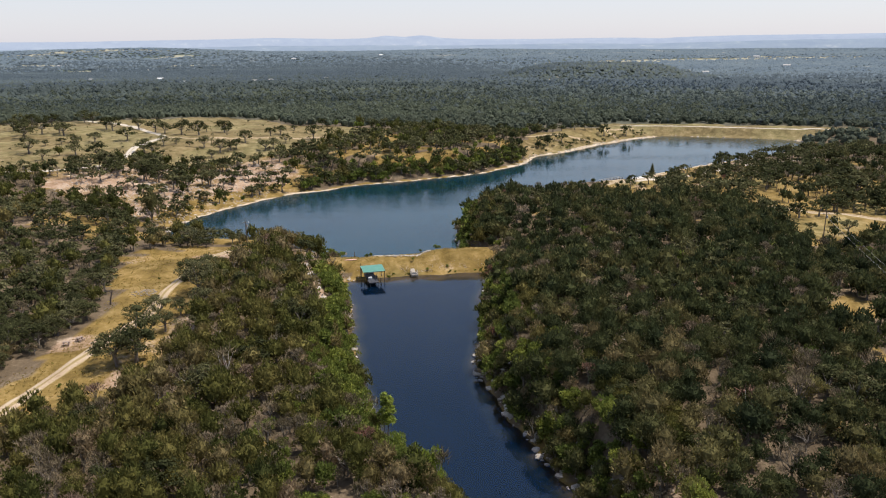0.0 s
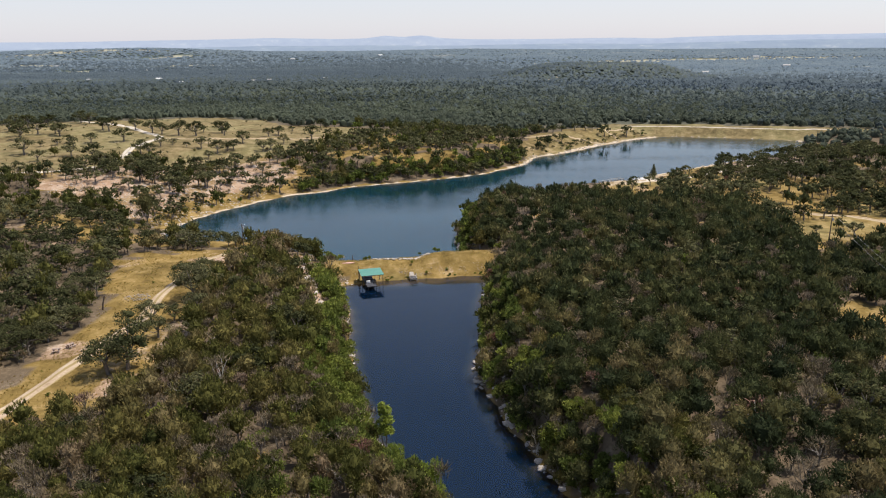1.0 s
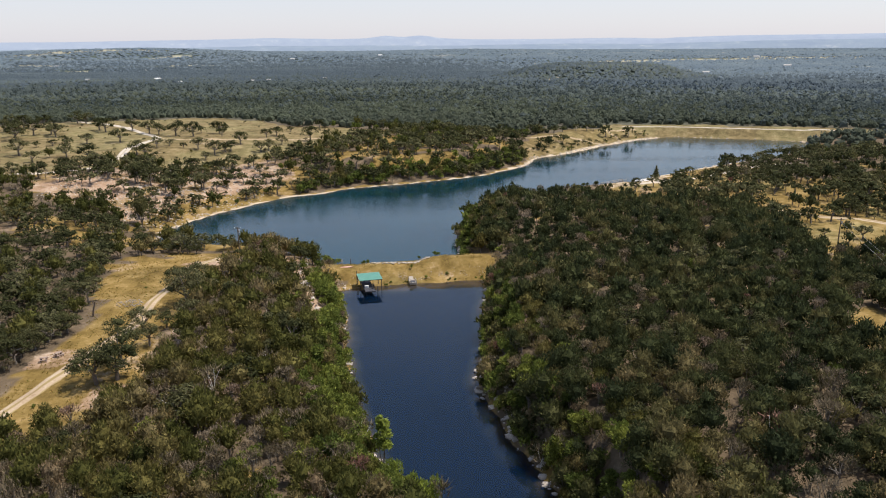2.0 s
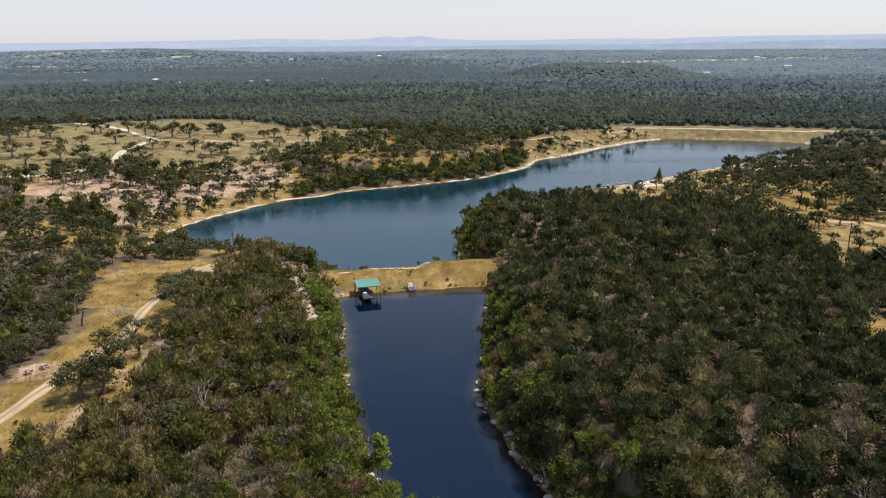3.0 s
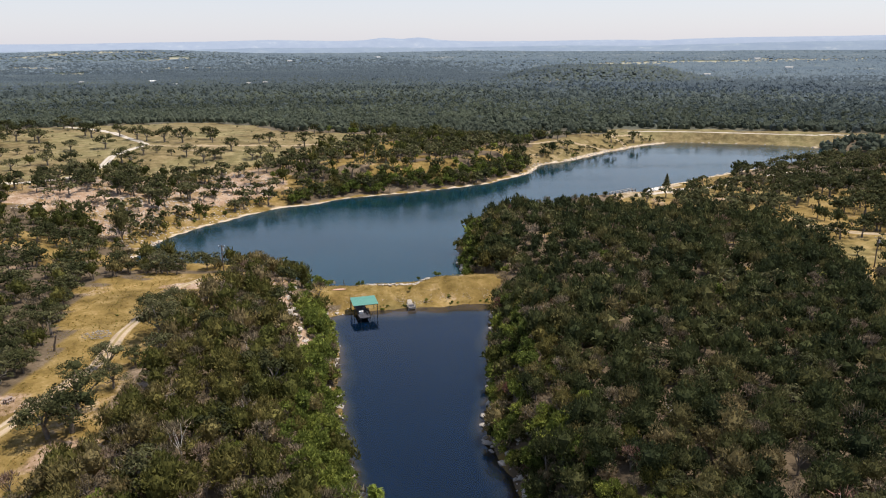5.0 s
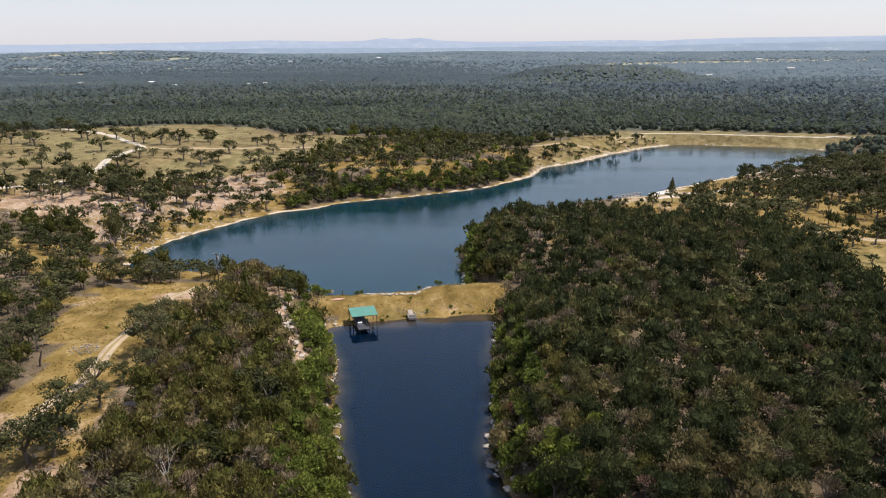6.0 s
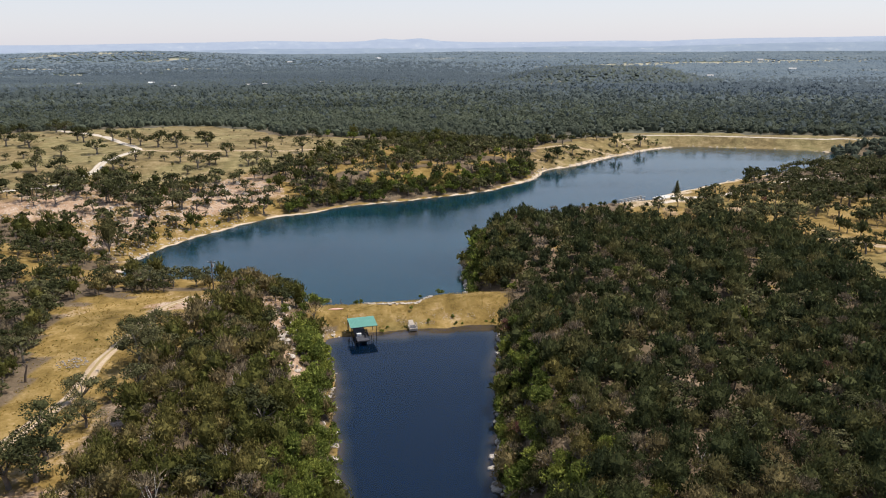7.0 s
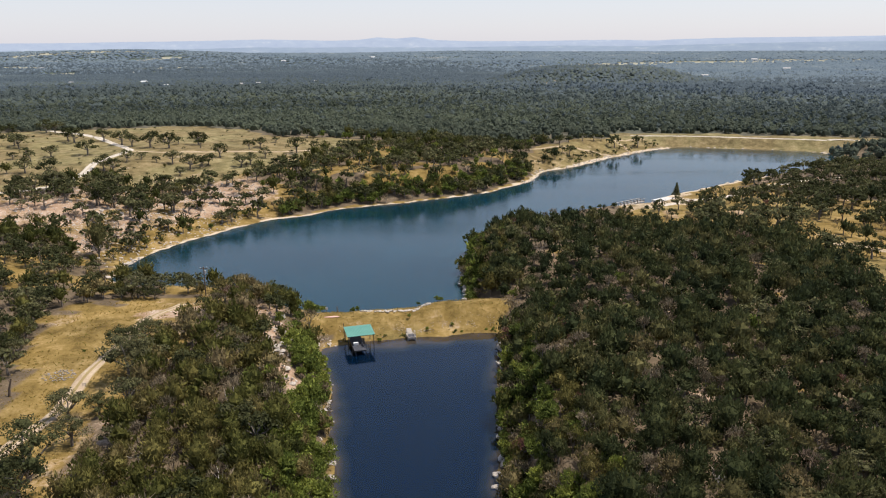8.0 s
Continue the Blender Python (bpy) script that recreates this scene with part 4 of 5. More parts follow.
# low growth right at the water
bx, by = scatter(-40, 34, 74, 262, 1.5)
bd = shore(bx, by)
ok = (bd > 0.5) & (bd < 2.4) & (line_distance(DAM, bx, by) > 11) & in_view(bx, by, 0, 270) & (rng.random(len(bx)) < 0.55)
for px, py, pz in zip(bx[ok], by[ok], height(bx[ok], by[ok])):
    plants.append(("fresh" if rng.random() < 0.65 else "juniper", px, py, pz - 0.1, rng.uniform(0.28, 0.55), rng.uniform(0, 360), rng.random()))
# leafy belt on the north shore
bx, by = scatter(-70, 36, 300, 400, 2.7)
bd = shore(bx, by)
ok = (bd > 1.8) & (bd < 13) & (rng.random(len(bx)) < 0.72) & inside(NORTH_WOOD, bx, by)
for px, py, pz in zip(bx[ok], by[ok], height(bx[ok], by[ok])):
    u = rng.random()
    plants.append(("fresh" if u < 0.5 else ("juniper" if u < 0.65 else "oak"), px, py, pz - 0.1, rng.uniform(0.85, 1.45) if u < 0.5 else rng.uniform(0.75, 1.15), rng.uniform(0, 360), rng.random() * 0.7))
# small bushes dotted over the meadow
bx, by = scatter(-300, -40, 300, 500, 7.5)
ok = inside(MEADOW, bx, by) & (rng.random(len(bx)) < 0.4) & (line_distance(ROAD_LINE, bx, by) > 4) & (line_distance(ROAD_SIDE, bx, by) > 3)
for px, py, pz in zip(bx[ok], by[ok], height(bx[ok], by[ok])):
    plants.append(("oak" if rng.random() < 0.75 else "juniper", px, py, pz - 0.1, 0.1 + 0.28 * rng.random() ** 2, rng.uniform(0, 360), rng.random()))
# oaks and brush on the grassy bluff
for px, py, ps in ((94, 473, 1.5), (110, 484, 1.4), (75, 472, 0.9), (82, 474, 0.95), (87, 478, 0.7), (53, 431, 0.9), (48, 424, 1.0), (58, 436, 0.8), (66, 466, 0.9), (60, 462, 1.0)):
    plants.append(("oak", px, py, ground_z(px, py) - 0.1, ps, px * 37 % 360, 0.3))
bx, by = scatter(36, 130, 380, 500, 3.4)
bd = shore(bx, by)
ok = (bd > 3.2) & (bd < 10) & inside(BLUFF, bx, by) & (rng.random(len(bx)) < 0.65)
for px, py, pz in zip(bx[ok], by[ok], height(bx[ok], by[ok])):
    plants.append(("oak" if rng.random() < 0.7 else "fresh", px, py, pz - 0.1, rng.uniform(0.25, 0.6), rng.uniform(0, 360), rng.random() * 0.6))

LABELS = {"juniper": ("juniper_tree", "dark olive-green juniper with a dense shaggy crown", "tree", "junipers in the woods"),
          "cedar": ("juniper_tree", "deep green juniper with a dense shaggy crown", "tree", "junipers in the woods"),
          "oak": ("oak_tree", "spreading live oak with dark leaves and forked trunk", "tree", "live oaks on the hills"),
          "fresh": ("bank_shrub", "fresh bright green leafy shrub on the rocky bank", "shrub", "green shrubs along the water"),
          "bare": ("bare_tree", "leafless grey-brown twiggy tree among the junipers", "tree", "bare grey trees")}
STUFF = {"juniper": ("juniper_woods", "dense dark green juniper woods over the hillsides", "woods"),
         "cedar": ("dark_juniper_woods", "dense deep green juniper woods east of the inlet", "woods"),
         "oak": ("oak_woods", "dark spreading oaks scattered on dry grassland", "woods"),
         "fresh": ("bank_scrub", "bright green leafy scrub along the shores", "scrub"),
         "bare": ("bare_thicket", "grey leafless trees scattered through the woods", "woods")}
ONE_BY_ONE = {"juniper": 140, "cedar": 160, "oak": 220, "fresh": 150, "bare": 80}


def tree_thing(kind, shape):
    """A tree of its own: an empty at its foot with trunk and crown."""
    name, label, cat, group = LABELS[kind]
    (cv, cf), (tv, tf) = shape
    root = tagged(new(name), label, cat, group)
    crown = new("crown", mesh_np("crown", cv, cf, [KINDS[kind][0]]))
    trunk = new("trunk", mesh_np("trunk", tv, tf, [BARK], flat=False))
    crown.parent = trunk.parent = root
    return root


def joined(name, items, mats, label, cat, flat=True):
    """Many plants in one mesh: [(verts, faces, material index array, matrix rows, tint)]."""
    Vs, Fs, Ms, Ts, n = [], [], [], [], 0
    for V, F, M, (x, y, z, s, a), tint in items:
        ca, sa = math.cos(a), math.sin(a)
        W = np.empty_like(V)
        W[:, 0] = x + s * (ca * V[:, 0] - sa * V[:, 1])
        W[:, 1] = y + s * (sa * V[:, 0] + ca * V[:, 1])
        W[:, 2] = z + s * V[:, 2]
        Vs.append(W)
        Fs.append(F + n)
        Ms.append(M)
        Ts.append(np.full(len(V), 1.0 + tint))
        n += len(V)
    me = mesh_np(name, np.concatenate(Vs), np.concatenate(Fs), mats, np.concatenate(Ms), floats={"tint": np.concatenate(Ts)}, flat=flat)
    return tagged(new(name, me), label, cat, kind="stuff")


for kind in KINDS:
    mine = sorted((p for p in plants if p[0] == kind), key=lambda p: math.hypot(p[1], p[2] - 20) * ((p[1], p[2]) not in LONE))
    protos = {}
    for i, (_, x, y, z, s, a, tint) in enumerate(mine[:ONE_BY_ONE[kind]]):
        v = int(a * 31.7) % KINDS[kind][1]
        if v not in protos:
            protos[v] = tree_thing(kind, SHAPES[kind, 0][v])
            protos[v].scale = (s, s, s * (0.9 + 0.2 * tint))
            protos[v].matrix_basis = pose(x, y, z, 0, 0, a) @ Matrix.Diagonal((s, s, s, 1))
        else:
            ob = copy_thing(protos[v], pose(x, y, z, 0, 0, a))
            ob.scale = (s, s, s * (0.9 + 0.2 * tint))
    items = []
    for _, x, y, z, s, a, tint in mine[ONE_BY_ONE[kind]:]:
        far_off = math.hypot(x, y - 20)
        lod = 1 if far_off < 120 else (2 if far_off < (250 if kind == "oak" else 205) else 3)
        v = int(a * 31.7) % KINDS[kind][1]
        (cv, cf), (tv, tf) = SHAPES[kind, lod][v]
        V, F = merge([(cv, cf), (tv, tf)])
        items.append((V, F, np.r_[np.zeros(len(cf), int), np.ones(len(tf), int)], (x, y, z, s, radians(a)), tint))
    if items:
        joined(STUFF[kind][0], items, [KINDS[kind][0], BARK], *STUFF[kind][1:])

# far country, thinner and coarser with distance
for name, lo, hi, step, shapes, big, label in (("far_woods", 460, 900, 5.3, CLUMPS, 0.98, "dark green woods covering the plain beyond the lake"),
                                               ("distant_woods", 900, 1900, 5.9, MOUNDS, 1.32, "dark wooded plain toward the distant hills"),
                                               ("horizon_woods", 1900, 3700, 12.5, LOW_MOUNDS, 2.3, "woods on the far rolling hills, tinted blue for haze")):
    x, y = scatter(-2700, 2700, 200, 3900, step)
    fray = 1 + 0.2 * waves(x, y, 130, 75) + rng.uniform(-0.3, 0.3, len(x))
    ok = in_view(x * fray, y * fray, lo if lo > 500 else 440, hi) & (np.hypot(x, y) > 460)
    x, y = x[ok], y[ok]
    glade = waves(x, y, 260, 71) + 0.6 * waves(x, y, 90, 72)
    ok = (rng.random(len(x)) < np.where((glade > 0.8) & (lo < 1900), 0.35, 0.985)) & np.all([np.hypot((x - px) / 2.2, y - py) > pr for px, py, pr in QUARRIES], axis=0) & np.all([((x - px) / ra) ** 2 + ((y - py) / rb) ** 2 > 1.1 * rng.random(len(x)) for px, py, ra, rb in FIELDS], axis=0) & (line_distance(FAR_DAM, x, y) > 17) & ~inside(MEADOW, x, y) & ~inside(BLUFF, x, y) & (shore(x, y) > 2) & (~clearings(x, y) | (rng.random(len(x)) < 0.3))
    x, y = x[ok], y[ok]
    z, hue = height(x, y), 0.3 * waves(0.35 * x, y, 300, 76) + 0.22 * waves(x, y, 75, 78)
    # farther and eastern trees take leaf colours with more haze painted in
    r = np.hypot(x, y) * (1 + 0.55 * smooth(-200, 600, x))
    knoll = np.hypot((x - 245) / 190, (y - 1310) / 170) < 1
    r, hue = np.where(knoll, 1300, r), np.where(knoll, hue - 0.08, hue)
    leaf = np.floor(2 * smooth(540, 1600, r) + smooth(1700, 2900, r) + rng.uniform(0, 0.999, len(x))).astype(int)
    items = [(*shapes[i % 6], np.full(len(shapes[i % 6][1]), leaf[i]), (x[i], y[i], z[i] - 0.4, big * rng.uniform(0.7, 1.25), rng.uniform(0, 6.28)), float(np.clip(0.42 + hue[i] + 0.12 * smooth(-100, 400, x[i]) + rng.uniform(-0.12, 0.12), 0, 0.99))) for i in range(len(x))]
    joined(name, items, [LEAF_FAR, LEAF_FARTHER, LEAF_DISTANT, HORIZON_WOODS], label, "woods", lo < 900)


# ---- things ----


def part(name, bm, material, parent, label=""):
    """One mesh object from a bmesh, under a thing or a part."""
    me = bpy.data.meshes.new(name)
    bm.to_mesh(me)
    bm.free()
    for m in (material if isinstance(material, (list, tuple)) else [material]):
        me.materials.append(m)
    ob = new(name, me)
    ob.parent = parent
    if label:
        tagged(ob, label)
    return ob


def thing(name, m, label, category, group=""):
    ob = new(name)
    ob.matrix_basis = m
    return tagged(ob, label, category, group)


def box(bm, size, at, bevel=0.02, turn=None):
    made = bmesh.ops.create_cube(bm, size=1.0)
    m = Matrix.Translation(at) @ (turn or Matrix.Identity(4)) @ Matrix.Diagonal((*size, 1))
    bmesh.ops.transform(bm, matrix=m, verts=made["verts"])
    if bevel:
        bmesh.ops.bevel(bm, geom=list({e for v in made["verts"] for e in v.link_edges}), offset=bevel, segments=1, affect="EDGES")
    return bm


def rod(bm, p, q, r0, r1=None, sides=8):
    p, q = Vector(p), Vector(q)
    turn = (q - p).to_track_quat("Z", "Y").to_matrix().to_4x4()
    bmesh.ops.create_cone(bm, cap_ends=True, segments=sides, radius1=r0, radius2=r0 if r1 is None else r1, depth=(q - p).length, matrix=Matrix.Translation((p + q) / 2) @ turn)
    return bm


def rock_mesh(seed, rough=0.28):
    """A weathered limestone block."""
    g = np.random.default_rng(seed)
    V = ICO2_V.copy()
    for _ in range(11):
        n = g.normal(size=3)
        n /= np.linalg.norm(n)
        cut = g.uniform(0.42, 0.78)
        over = np.maximum(V @ n - cut, 0)
        V -= over[:, None] * n
    V *= 1 + rough * 0.12 * g.normal(size=(len(V), 1))
    return mesh_np("boulder", V, ICO2_F, [LIMESTONE])


ROCKS = [rock_mesh(300 + i) for i in range(8)]


def rock(name, x, y, size, seed, label, group, sink=0.25, z=None):
    g = np.random.default_rng(seed)
    ob = new(name, ROCKS[seed % 8])
    base = ground_z(x, y) if z is None else z
    ob.matrix_basis = pose(x, y, base + size[2] * (1 - sink) * 0.6, g.uniform(-8, 8), g.uniform(-8, 8), g.uniform(0, 360)) @ Matrix.Diagonal((*size, 1))
    return tagged(ob, label, "boulder", group)


# boat dock with the green roof
DOCK = pose(-21.05, 184.5, 0, 0, 0, 16.5)
dock = thing("boat_dock", DOCK, "boat dock with green metal roof and dark raised deck", "dock")
bm = bmesh.new()
n_rib = 38
xs = np.linspace(-2.9, 2.9, n_rib * 2 + 1)
top = []
for i, xx in enumerate(xs):
    dz = 0.035 if i % 4 == 0 else 0.0
    row = []
    for yy, zz in ((-2.65, 3.08), (2.65, 3.36)):
        row.append((bm.verts.new((xx, yy, zz + dz)), bm.verts.new((xx, yy, zz + dz - 0.03))))
    top.append(row)
for a, b in zip(top, top[1:]):
    bm.faces.new((a[0][0], b[0][0], b[1][0], a[1][0]))
    bm.faces.new((a[0][1], a[1][1], b[1][1], b[0][1]))
    bm.faces.new((a[0][0], a[0][1], b[0][1], b[0][0]))
    bm.faces.new((a[1][0], b[1][0], b[1][1], a[1][1]))
part("roof", bm, ROOF_GREEN, dock, "green ribbed metal roof")
# dark sheet added under the roof to darken its reflection in the water
part("dark_undersheet", box(bmesh.new(), (5.74, 5.24, 0.03), (0, 0, 3.165), 0, Matrix.Rotation(math.atan2(0.28, 5.3), 4, "X")), DARK_METAL, dock, "dark sheet added under the roof")
for yy in (-2.3, 0.0, 2.3):
    part("roof_beam", box(bmesh.new(), (5.6, 0.1, 0.16), (0, yy, 2.93 + 0.053 * (yy + 2.3))), DARK_METAL, dock)
for xx in (-2.7, 0.0, 2.7):
    part("rafter", box(bmesh.new(), (0.08, 5.1, 0.12), (xx, 0, 3.06), 0.01, Matrix.Rotation(math.atan2(0.28, 5.3), 4, "X")), DARK_METAL, dock)
for xx in (-2.65, 2.65):
    for yy in (-2.3, 2.3):
        part("post", rod(bmesh.new(), (xx, yy, -1.2), (xx, yy, 3.0 + 0.053 * (yy + 2.3)), 0.075), DARK_METAL, dock)
part("post", rod(bmesh.new(), (-2.8, 2.75, 0.5), (-2.8, 2.75, 4.1), 0.06), DARK_METAL, dock, "tall dark post at the back corner")
frame_bm = bmesh.new()
for yy in (-6.2, -3.6, -1.0, 1.6):
    box(frame_bm, (2.5, 0.12, 0.16), (-0.7, yy + 0.6, 1.0), 0)
for xx in (-1.85, 0.45):
    box(frame_bm, (0.12, 8.0, 0.16), (xx, -1.6, 1.02), 0)
part("deck_frame", frame_bm, DARK_METAL, dock)
board = box(bmesh.new(), (2.5, 0.27, 0.05), (0, 0, 0), 0.008)
first = part("deck_board", board, DARK_DECK, dock)
first.location = (-0.7, -5.5, 1.14)
for i in range(1, 28):
    ob = new("deck_board", first.data)
    ob.parent, ob.location = dock, (-0.7, -5.5 + 0.3 * i, 1.14)
for xx, yy in ((-2.3, -5.0), (-1.7, -5.6), (0.35, -5.6), (1.15, -4.8)):
    part("stilt", rod(bmesh.new(), (xx, yy, -1.5), (xx, yy, 2.0 if xx in (-2.3, 1.15) else 1.1), 0.065), DARK_METAL, dock)
for s in (-1, 1):
    part("cross_beam", rod(bmesh.new(), (-0.6 + s * 1.72, -4.9, 0.75), (-0.65 + s * 1.0, -5.55, 0.75), 0.04), DARK_METAL, dock)
rail = bmesh.new()
rod(rail, (0.6, -4.6, 2.0), (0.6, -1.6, 2.0), 0.035)
for yy in (-4.6, -3.1, -1.6):
    rod(rail, (0.6, yy, 1.1), (0.6, yy, 2.0), 0.035)
part("railing", rail, DARK_METAL, dock)
walkway = bmesh.new()
box(walkway, (1.5, 4.2, 0.08), (-0.1, 4.2, 1.25), 0.01)
part("gangway", walkway, GREY_WOOD, dock, "weathered wooden gangway to the bank")

cooler = thing("cooler_box", DOCK @ pose(-1.2, -2.75, 1.165), "white cooler box on the dock deck", "cooler")
part("body", box(bmesh.new(), (0.95, 0.6, 0.5), (0, 0, 0.25), 0.05), PALE_PAINT, cooler)
part("lid", box(bmesh.new(), (1.0, 0.64, 0.1), (0, 0, 0.555), 0.03), PALE_PAINT, cooler)
bench = thing("bench", DOCK @ pose(0.25, -3.4, 1.165), "small dark bench on the dock deck", "bench")
part("seat", box(bmesh.new(), (0.4, 1.5, 0.06), (0, 0, 0.45), 0.01), DARK_METAL, bench)
part("backrest", box(bmesh.new(), (0.05, 1.5, 0.45), (0.2, 0, 0.75), 0.01), DARK_METAL, bench)
for xx in (-0.15, 0.15):
    for yy in (-0.65, 0.65):
        part("leg", box(bmesh.new(), (0.05, 0.05, 0.42), (xx, yy, 0.21), 0), DARK_METAL, bench)

# small fishing platform at the embankment
plat = thing("fishing_platform", pose(-10.4, 188.0, 0, 0, 0, 12), "small weathered wooden fishing platform at the water", "platform")
for xx in (-0.85, 0.85):
    for yy in (-1.25, 1.25):
        part("post", rod(bmesh.new(), (xx, yy, -1.0), (xx, yy, 1.35), 0.07), GREY_WOOD, plat)
for i in range(9):
    part("plank", box(bmesh.new(), (1.8, 0.26, 0.05), (0, -1.2 + 0.3 * i, 0.75), 0.008), GREY_WOOD, plat)
for sx in (-0.85, 0.85):
    part("side_board", box(bmesh.new(), (0.05, 2.6, 0.35), (sx, 0, 0.6), 0.008), GREY_WOOD, plat)
    for zz in (1.3,):
        part("rail", box(bmesh.new(), (0.07, 2.6, 0.09), (sx, 0, zz), 0.008), GREY_WOOD, plat)
part("front_board", box(bmesh.new(), (1.75, 0.05, 0.5), (0, -1.33, 0.55), 0.008), GREY_WOOD, plat)
for zz in (1.3,):
    part("rail", box(bmesh.new(), (1.75, 0.07, 0.09), (0, -1.25, zz), 0.008), GREY_WOOD, plat)
# dark panel added in place of the platform's dark open interior
part("mat", box(bmesh.new(), (1.3, 1.7, 0.03), (0, -0.1, 0.79), 0.005), DARK_DECK, plat, "dark panel standing for the open interior")
part("gangway", box(bmesh.new(), (1.1, 2.6, 0.06), (0, 2.6, 0.95), 0.01, Matrix.Rotation(radians(8), 4, "X")), GREY_WOOD, plat)

# pale slabs along the crest
slab_line = [(-21.5, 196.6), (-19.9, 195.9), (-16.6, 195.0), (-14.2, 196.1), (-11.7, 196.6), (-9.8, 197.0), (-8.0, 199.0), (-6.3, 199.8)]
for i in range(44):
    u = (i + rng.uniform(-0.5, 0.5)) / 44 * 6.99
    u = min(max(u, 0), 6.99)
    a, b = slab_line[int(u)], slab_line[int(u) + 1]
    f = u - int(u)
    x, y = a[0] + (b[0] - a[0]) * f, a[1] + (b[1] - a[1]) * f + rng.uniform(-0.35, 0.35)
    rock("limestone_slab", x, y, (rng.uniform(0.3, 1.0), rng.uniform(0.25, 0.6), rng.uniform(0.1, 0.2)), i, "pale limestone slab bedded in the dry grass crest", "slabs on the crest")

kayak = bmesh.new()
bmesh.ops.create_uvsphere(kayak, u_segments=16, v_segments=10, radius=1.0)
for v in kayak.verts:
    v.co = Vector((v.co.x * 1.75, v.co.y * 0.42 * (1 - 0.45 * v.co.x ** 2), max(v.co.z, -0.15) * 0.2))
kme = bpy.data.meshes.new("kayak")
kayak.to_mesh(kme)
kayak.free()
kme.materials.append(SALMON)
ky = tagged(new("kayak", kme), "faded salmon-red kayak lying upside down on grass", "kayak")
ky.matrix_basis = pose(-28.1, 193.0, ground_z(-28.1, 193.0) + 0.06, 0, 0, 11)


def plain_mesh(name, bm, mats, m, label, category, group=""):
    me = bpy.data.meshes.new(name)
    bm.to_mesh(me)
    bm.free()
    for q in mats:
        me.materials.append(q)
    ob = new(name, me)
    ob.matrix_basis = m
    return tagged(ob, label, category, group)


plain_mesh("marker_post", rod(bmesh.new(), (0, 0, -0.3), (0, 0, 1.5), 0.1, 0.09), [POLE_WOOD], pose(-27.5, 197, ground_z(-27.5, 197)), "dark wooden marker post on the embankment", "post")
sign = thing("sign_board", pose(-29.8, 196.6, ground_z(-29.8, 196.6), 0, 0, 10), "small blank white sign board on a post", "sign")
part("post", rod(bmesh.new(), (0, 0.04, -0.3), (0, 0.04, 1.2), 0.04), POLE_WOOD, sign)
part("board", box(bmesh.new(), (0.55, 0.04, 0.7), (0, 0, 0.95), 0.005), PALE_PAINT, sign)


def boulders(count, seed, pick, lo, hi, label, group, name="boulder"):
    g = np.random.default_rng(seed)
    for i in range(count):
        x, y = pick(g)
        s = lo + (hi - lo) * g.random() ** 2
        if float(shore(np.array([x]), np.array([y]))[0]) < 0.15:
            continue
        rock(name, x, y, (s * g.uniform(0.8, 1.3), s * g.uniform(0.7, 1.1), s * g.uniform(0.4, 0.75)), seed * 100 + i, label, group)


def along(line, spread, shift=0.0):
    pts = np.array(line, float)

    def pick(g):
        i = g.integers(0, len(pts) - 1)
        p = pts[i] + (pts[i + 1] - pts[i]) * g.random()
        t = pts[i + 1] - pts[i]
        n = np.array([-t[1], t[0]]) / np.hypot(*t)
        p = p + n * (shift + g.normal() * spread)
        return float(p[0]), float(p[1])
    return pick


boulders(60, 5, along([(22, 76), (18, 88), (15, 95), (11, 105), (8, 115), (5, 126)], 0.9, -2.2), 0.25, 0.95, "pale limestone boulder on the steep rocky bank", "boulders along the inlet")
boulders(70, 6, along([(5, 126), (5, 133), (6, 143), (7, 158), (7, 173), (7.5, 186)], 0.7, -1.4), 0.25, 0.85, "pale limestone boulder on the steep rocky bank", "boulders along the inlet")
boulders(60, 7, along([(-9, 98), (-12, 109), (-16, 120), (-18, 129), (-21, 144), (-22, 153), (-25, 169)], 0.7, 1.5), 0.25, 0.85, "pale limestone boulder on the steep rocky bank", "boulders along the inlet")
boulders(80, 8, along([(-28.7, 150), (-31, 160), (-35, 172), (-37, 180), (-41, 190)], 1.7), 0.18, 0.85, "weathered pale limestone ledge block on the rim", "ledge rocks on the rim", "ledge_rock")
boulders(10, 9, along([(-18.2, 130), (-18.4, 136)], 0.5, 0.3), 0.6, 1.5, "large white limestone boulder at the water", "boulders along the inlet")
boulders(8, 10, along([(6.4, 138), (6.2, 143)], 0.5, -0.2), 0.6, 1.4, "large white limestone boulder at the water", "boulders along the inlet")
boulders(30, 11, along([(1.5, 212), (1, 225), (1, 240)], 0.5, -0.6), 0.4, 1.3, "pale limestone boulder on the lake shore", "boulders on the lake shore")
boulders(60, 12, along([(-130, 262), (-118, 290), (-100, 318), (-85, 330)], 9.0), 0.4, 1.3, "pinkish limestone boulder on the bare slope", "boulders on the bare slope")
boulders(26, 13, along([(-90, 228), (-94, 238), (-93, 250)], 1.2, 2.0), 0.4, 1.3, "pale limestone boulder on the lake shore", "boulders on the lake shore")

GREY_ROCKS = [m.copy() for m in ROCKS]
for m in GREY_ROCKS:
    m.materials[0] = ROCK_GREY
pile = thing("stone_pile", pose(-69.4, 156.8, ground_z(-69.4, 156.8)), "low heap of grey-white stones in the grass", "stone pile")
